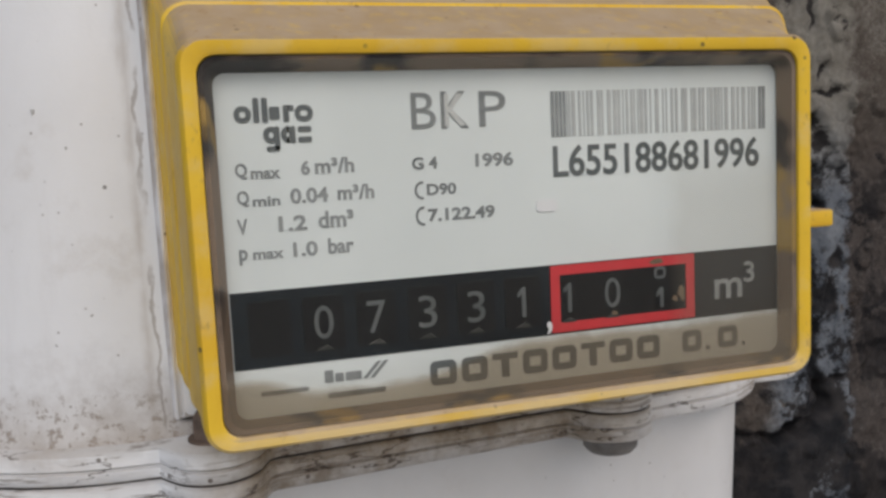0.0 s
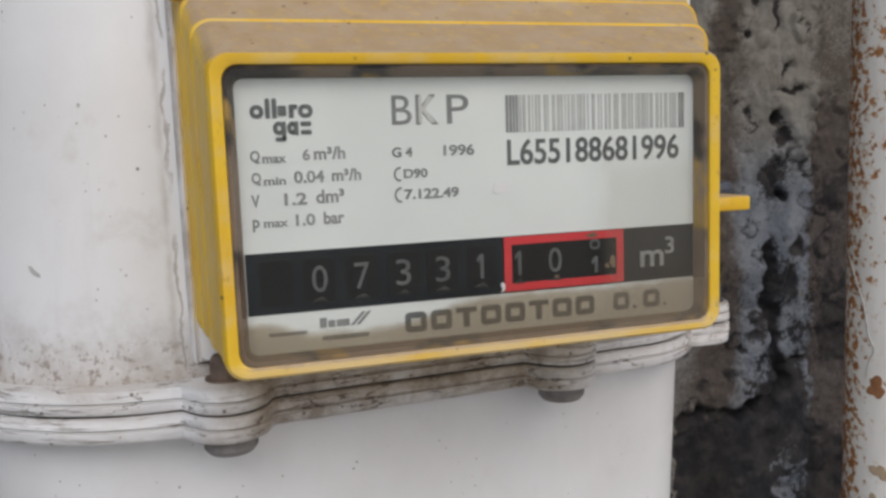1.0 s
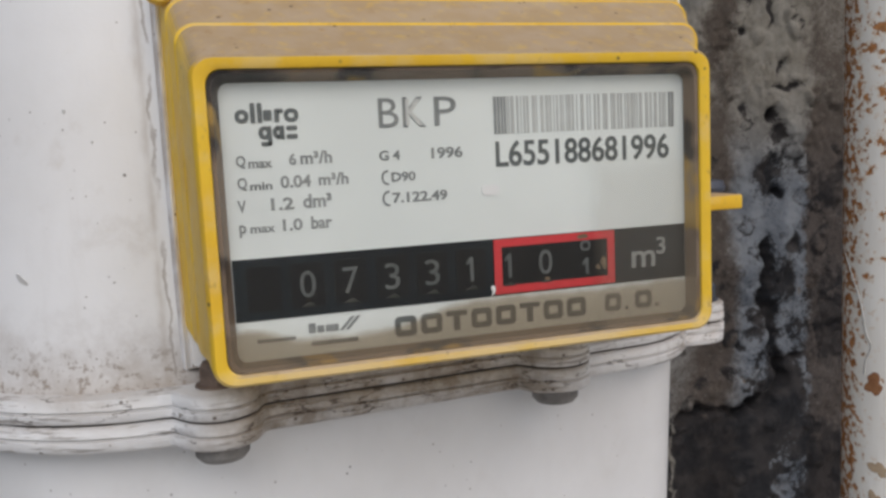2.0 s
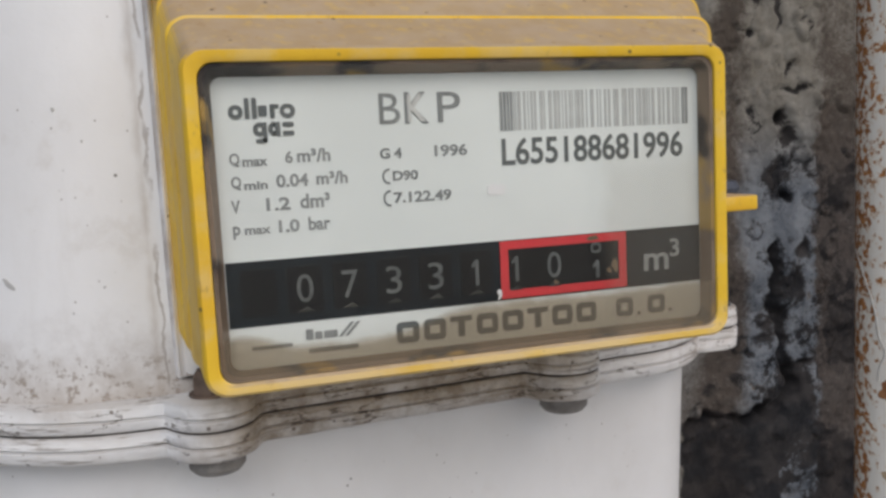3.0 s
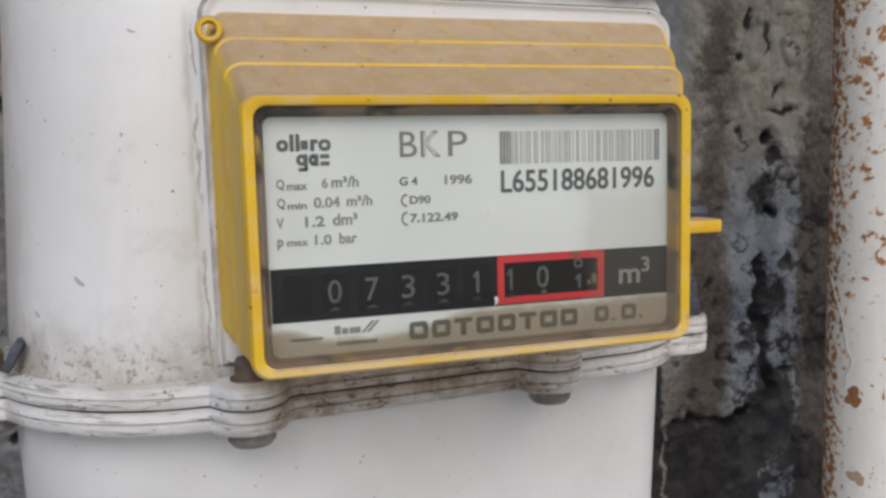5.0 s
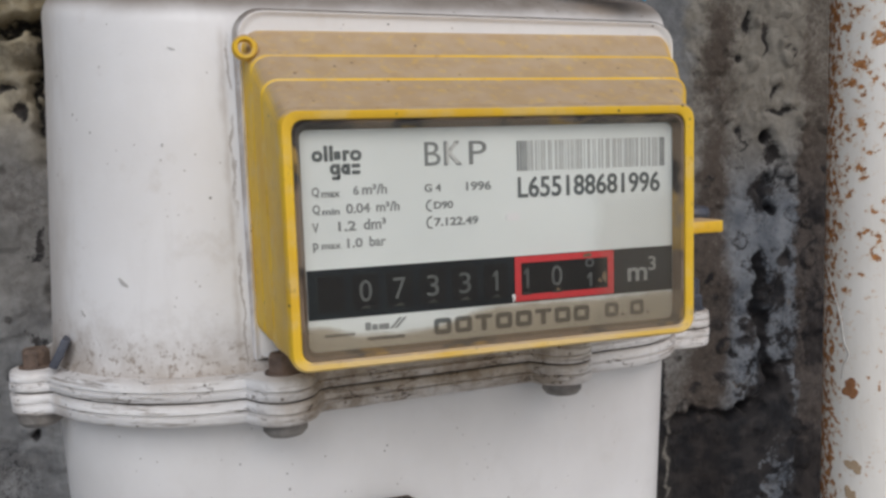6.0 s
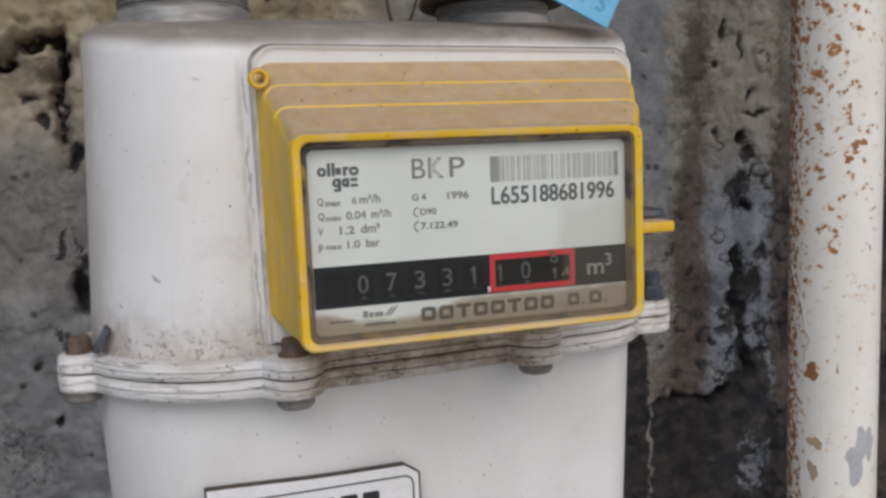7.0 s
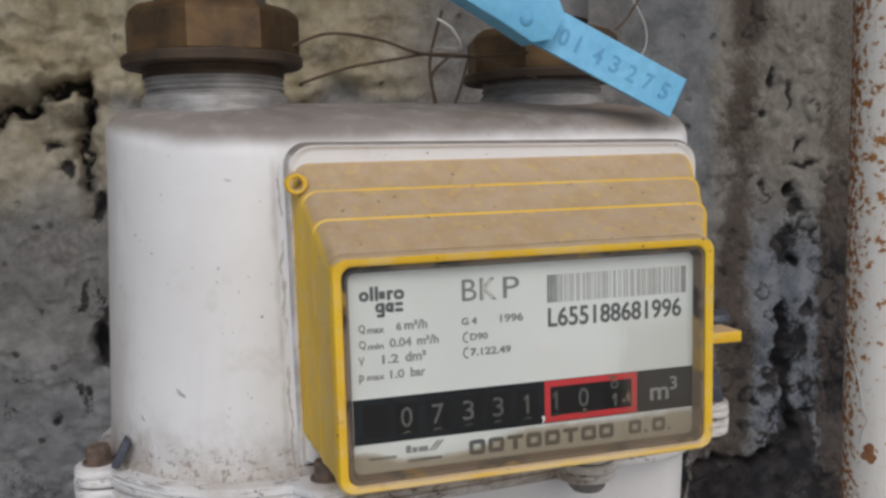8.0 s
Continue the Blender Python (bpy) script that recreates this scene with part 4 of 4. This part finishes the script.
for x0, x1, z0, z1 in ((0.53, 0.62, 3.80, 4.18), (0.66, 0.75, 3.80, 4.18), (0.77, 0.93, 3.84, 4.04), (0.98, 1.07, 3.80, 4.06), (1.05, 1.15, 3.97, 4.06),
                       (0.70, 0.90, 3.36, 3.44), (0.83, 0.91, 3.38, 3.74), (1.08, 1.15, 3.47, 3.74), (1.19, 1.40, 3.48, 3.57), (1.19, 1.40, 3.64, 3.73)):
    part("mark_bar", slab(x0, x1, z0, z1, 0.0, 0.017, 0.03), M_INK, dial, "", 0)
# owner's line as plain blocks
for k in range(8):
    x0 = 3.12 + k * 0.555
    if k % 3 == 2:
        part("name_bar", slab(x0 + 0.16, x0 + 0.30, -0.64, -0.33, 0.0, 0.015, 0.02), M_INK, dial, "", 0)
        part("name_bar", slab(x0, x0 + 0.46, -0.33, -0.22, 0.0, 0.015, 0.02), M_INK, dial, "", 0)
    else:
        part("name_bar", loop_shape(x0, x0 + 0.46, -0.64, -0.22, 0.125, 0.0, 0.015, 0.10), M_INK, dial, "", 0)
for x0, x1, z1 in ((8.44, 8.52, -0.54), (9.22, 9.29, -0.54)):
    part("name_bar", slab(x0, x1, -0.62, z1, 0.0, 0.015, 0.02), M_INK, dial, "", 0)
for x0, x1 in ((7.94, 8.34), (8.70, 9.12)):
    part("name_bar", loop_shape(x0, x1, -0.62, -0.22, 0.115, 0.0, 0.015, 0.10), M_INK, dial, "", 0)
for x0, x1, z0, z1 in ((1.36, 1.50, -0.36, -0.16), (1.53, 1.67, -0.36, -0.22), (1.70, 1.96, -0.36, -0.22), (1.40, 2.35, -0.62, -0.53), (0.35, 1.1, -0.45, -0.38)):
    part("mark_bar", slab(x0, x1, z0, z1, 0.0, 0.015, 0.02), M_INK_PALE, dial, "", 0)
for dx in (0.0, 0.12):
    part("mark_bar", loft([[(1.98 + dx, y, -0.36), (2.05 + dx, y, -0.36), (2.30 + dx, y, -0.10), (2.23 + dx, y, -0.10)] for y in (0.0, -0.015)]), M_INK_PALE, dial, "", 0)
# bar code
rng = random.Random(6)
x = 5.47
while x < 9.78:
    w = rng.choice((0.022, 0.022, 0.045, 0.045, 0.07))
    if x < 5.62 or x > 9.62:
        w = 0.06
    part("code_bar", slab(x, min(x + w, 9.81), 3.40, 4.17, 0.0), M_INK_PALE if x < 5.75 or x > 9.6 else M_CODE, dial, "", 0)
    x += w + (0.02 if x < 5.8 or x > 9.6 else rng.choice((0.022, 0.03, 0.045, 0.06, 0.08)))
part("paper_patch", slab(5.14, 5.52, 2.14, 2.35, 0.0, 0.02, 0.06), M_STICKER, dial, "tiny white blank patch")

# ---- sticker low on the case, wrapped on its front
def sticker_ring(g, y):
    """Outline of the sticker, grown by g, its top edge a little wavy."""
    top = [(x, -6.60 + 0.13 * step(-x, -1.0, 3.4) + g) for x in (3.36, 2.2, 1.0, 0.0, -1.2, -2.4)]
    return [(x, y, z) for x, z in [(-3.38 - g, -11.2), (3.90 + g, -11.2), (3.86 + g, -6.93)] + top + [(-3.38 - g, -6.46 + g)]]


sticker = part("sticker", loft([sticker_ring(0.0, y) for y in (4.2, 3.965)]), M_STICKER, meter, "white paper sticker with clipped corners", 0)
# larger dark plate for the sticker's shadow and the dirt round it
part("grime_shade_edge", loft([sticker_ring(0.07, y) for y in (4.2, 3.985)]), M_GASKET, sticker, "dark edge of dirt and painted shadow round the sticker", 0)
part("sticker_frame", loop_shape(-3.05, 3.69, -10.9, -6.95, 0.06, 3.965, 0.012, 0.35), M_STICKER_INK, sticker, "thin black frame line", 0)
for k in range(5):
    part("sticker_bar", slab(-1.3 + k * 0.78, -0.7 + k * 0.78, -7.95, -7.35, 3.965, 0.012, 0.08), M_STICKER_INK, sticker, "", 0)


# ---------------------------------------------------------------- pipework above the meter
def union_nut(x, yc, drop, turn):
    nut = thing("union_nut", (x, yc, 10.65), "tarnished brown brass union nut on the meter's port", "pipe fitting", "union nuts")
    nut.location.z -= drop * U
    part("collar", loft(disc_rings(x, yc, ((2.25, 10.66), (2.35, 10.62), (2.93, 10.64), (3.0, 10.70), (3.02, 10.94), (2.96, 11.02), (2.3, 11.04)), 48)), M_COLLAR, nut, "dark flared collar")
    part("octagon", loft(disc_rings(x, yc, ((2.86, 10.98), (2.95, 11.06), (2.96, 12.24), (2.88, 12.36), (2.60, 12.58), (2.1, 12.60)), 8, turn)), M_BRASS, nut, "brown brass octagon", 20)
    return nut


for x, yc, drop, turn in ((-2.86, 9.1, 0.0, radians(-90 - 16)), (9.45, 9.75, 0.45, radians(-90 + 12))):
    union_nut(x, yc, drop, turn)
    single("riser_pipe", loft(disc_rings(x, yc, ((1.85, 12.5), (1.85, 13.45), (2.05, 13.5), (2.05, 69.9)), 32)), M_GALV, (x, yc, 12.75),
           "dark weathered steel pipe rising from the union nut", "pipe")

# ---- blue seal tag hanging on wire
tag = thing("seal_tag", (7.0, 4.6, 9.38), "sky-blue plastic seal tag with embossed numbers on wire", "seal tag")
ax, ay = Vector((4.6, 0, -2.28)).normalized(), Vector((2.28, 0, 4.6)).normalized()
mid = Vector((9.8, 4.6, 10.46))


def on_tag(u, v, d):
    return mid + ax * u + ay * v + Vector((0, d - 0.06 * u, 0))


def tag_loft(outline, d0, d1, cut=0.06):
    cu, cv = sum(p[0] for p in outline) / len(outline), sum(p[1] for p in outline) / len(outline)
    shrink = [(cu + (u - cu) * (1 - cut), cv + (v - cv) * (1 - cut)) for u, v in outline]
    return loft([[on_tag(u, v, d0) for u, v in outline], [on_tag(u, v, d1 + 0.04) for u, v in outline], [on_tag(u, v, d1) for u, v in shrink]])


part("strip", tag_loft([(-2.9, -0.68), (2.72, -0.75), (2.74, 0.68), (-2.9, 0.72)], 0.06, -0.06, 0.02), M_TAG, tag, "blue strip")
part("capsule", tag_loft([(-5.9, -0.55), (-4.2, -0.66), (-2.85, -0.80), (-2.3, -0.40), (-2.25, 0.45), (-2.8, 1.0), (-5.9, 0.95)], 0.45, -0.55, 0.10), M_TAG, tag, "moulded blue capsule")
part("clasp", tag_loft([(-6.5, -0.35), (-5.95, -0.5), (-5.95, 0.9), (-6.5, 0.7)], 0.4, -0.4, 0.1), M_TAG, tag)
part("rivet", tag_loft([(-3.35 + 0.22 * math.cos(k), -0.25 + 0.22 * math.sin(k)) for k in np.arange(0, 6.28, 0.5236)], -0.5, -0.62, 0.3), M_TAG_INK, tag, "darker dimple")
for k, ch in enumerate("0143275"):
    bm = lettering(ch, 0, 0.34 if ch != "1" else 0.10, -0.34, 0.34, 0, 0.02)
    for v in bm.verts:
        v.co = on_tag(-2.0 + k * 0.66 + v.co.x, v.co.z * 0.85 - 0.03, -0.06 + v.co.y)
    part("embossed_numeral", bm, M_TAG_INK, tag, "faint embossed number", 0)
part("tag_wire", tube([(3.8, 4.4, 11.7), (4.3, 4.5, 11.4), (4.7, 5.0, 10.9), (4.5, 6.5, 11.1), (4.6, 7.9, 11.2)], 0.045), M_PALE_WIRE, tag, "pale nylon line")

WIRES = (
    ((-0.3, 8, 11.3), (0.7, 8, 11.7), (1.7, 8, 11.72), (2.9, 8, 11.5), (4.2, 8, 11.1), (6.0, 8, 11.0), (7.6, 6.4, 10.95)),
    ((0.0, 8.3, 10.1), (1.6, 8, 10.6), (3.3, 8, 10.9), (4.5, 8.1, 11.1), (6.0, 7.9, 11.0)),
    ((5.0, 8.0, 12.6), (4.6, 8.1, 11.2), (4.5, 8.0, 10.4), (4.65, 8.0, 9.35)),
    ((4.75, 8.2, 9.35), (4.55, 8.0, 10.3), (5.1, 8.0, 10.9), (5.4, 8.0, 11.05)),
    ((6.0, 8.0, 11.1), (5.65, 8.0, 10.0), (5.4, 8.0, 9.36)),
    ((5.6, 7.0, 10.9), (6.7, 6.3, 10.5), (7.7, 5.9, 10.0)),
    ((13.6, 9, 13.9), (12.9, 9, 12.8), (12.3, 9, 12.2)),
)
for pts in WIRES:
    b = pts[-1]
    single("seal_wire", tube(pts, 0.055, 6), M_WIRE, b, "thin rusty sealing wire looped between the union nuts", "wire")
single("nylon_line", tube(((13.0, 9, 13.4), (13.6, 9, 12.3), (13.45, 9, 11.3), (12.3, 9.0, 10.5)), 0.035, 6), M_PALE_WIRE, (12.3, 9, 10.5), "thin pale line hanging beside the union nut", "line")

# ---------------------------------------------------------------- painted post
PX, PY, PR = 32.5, 15.5, 2.45
post = thing("painted_pipe", (PX, PY, -138.9), "white-painted upright steel pipe with rust spots and chipped paint", "pipe")
part("tube", loft(disc_rings(PX, PY, [(PR, -138.9), (PR, -40)] + [(PR, z) for z in range(-36, 30, 4)] + [(PR, 69.9)], 64)), M_PIPE, post)


def chip(angle, z, w, h, material, label, seed, rag=0.16):
    """An irregular patch where the paint has come off, bent round the tube."""
    r = random.Random(seed)
    n = 30
    edge = []
    for k in range(n):
        a = 2 * math.pi * k / n
        s = 1 + rag * math.sin(2 * a + seed) + 0.8 * rag * math.sin(3 * a + 2 * seed) + 0.5 * rag * math.sin(5 * a + 3 * seed) + r.uniform(-0.08, 0.08)
        edge.append((w * s * math.cos(a), h * s * math.sin(a)))

    def ring(rad, s):
        return [(PX + rad * math.sin(radians(angle) + u * s / PR), PY - rad * math.cos(radians(angle) + u * s / PR), z + v * s) for u, v in edge]
    part("bare_patch", loft([ring(PR - 0.02, 1.0), ring(PR + 0.012, 1.0), ring(PR + 0.02, 0.85), ring(PR + 0.02, 0.4)], True, True), material, post, label)


# turn round the tube from straight ahead, height, half width, half height
for i, (angle, z, w, h) in enumerate(((-69, -9.05, 0.44, 0.45), (-19, 3.8, 0.24, 0.24), (-27, 3.0, 0.2, 0.22), (-9, 3.9, 0.2, 0.2))):
    chip(angle, z, w, h, M_RUST, "bare rusty patch", 30 + i, 0.2)
for i, (angle, z, w, h) in enumerate(((-63, -13.2, 0.38, 0.36), (-65.5, -14.9, 0.30, 0.48))):
    chip(angle, z, w, h, M_FILLER, "tan patch of old undercoat", 40 + i, 0.22)
chip(-8, -13.9, 0.62, 1.3, M_BARE, "grey patch of bare primer", 50, 0.30)
chip(6, -13.0, 0.5, 0.9, M_BARE, "grey patch of bare primer", 53, 0.30)
# raised line where the paint has split
split = [(-113, -2.9), (-99, -3.85), (-86, -5.1), (-79, -6.5), (-72, -7.2), (-78, -7.9), (-80, -8.6)]
part("paint_split", tube([(PX + (PR + 0.01) * math.sin(radians(a)), PY - (PR + 0.01) * math.cos(radians(a)), z) for a, z in split], 0.045, 6), M_PALE_WIRE, post, "thin raised split in the paint")
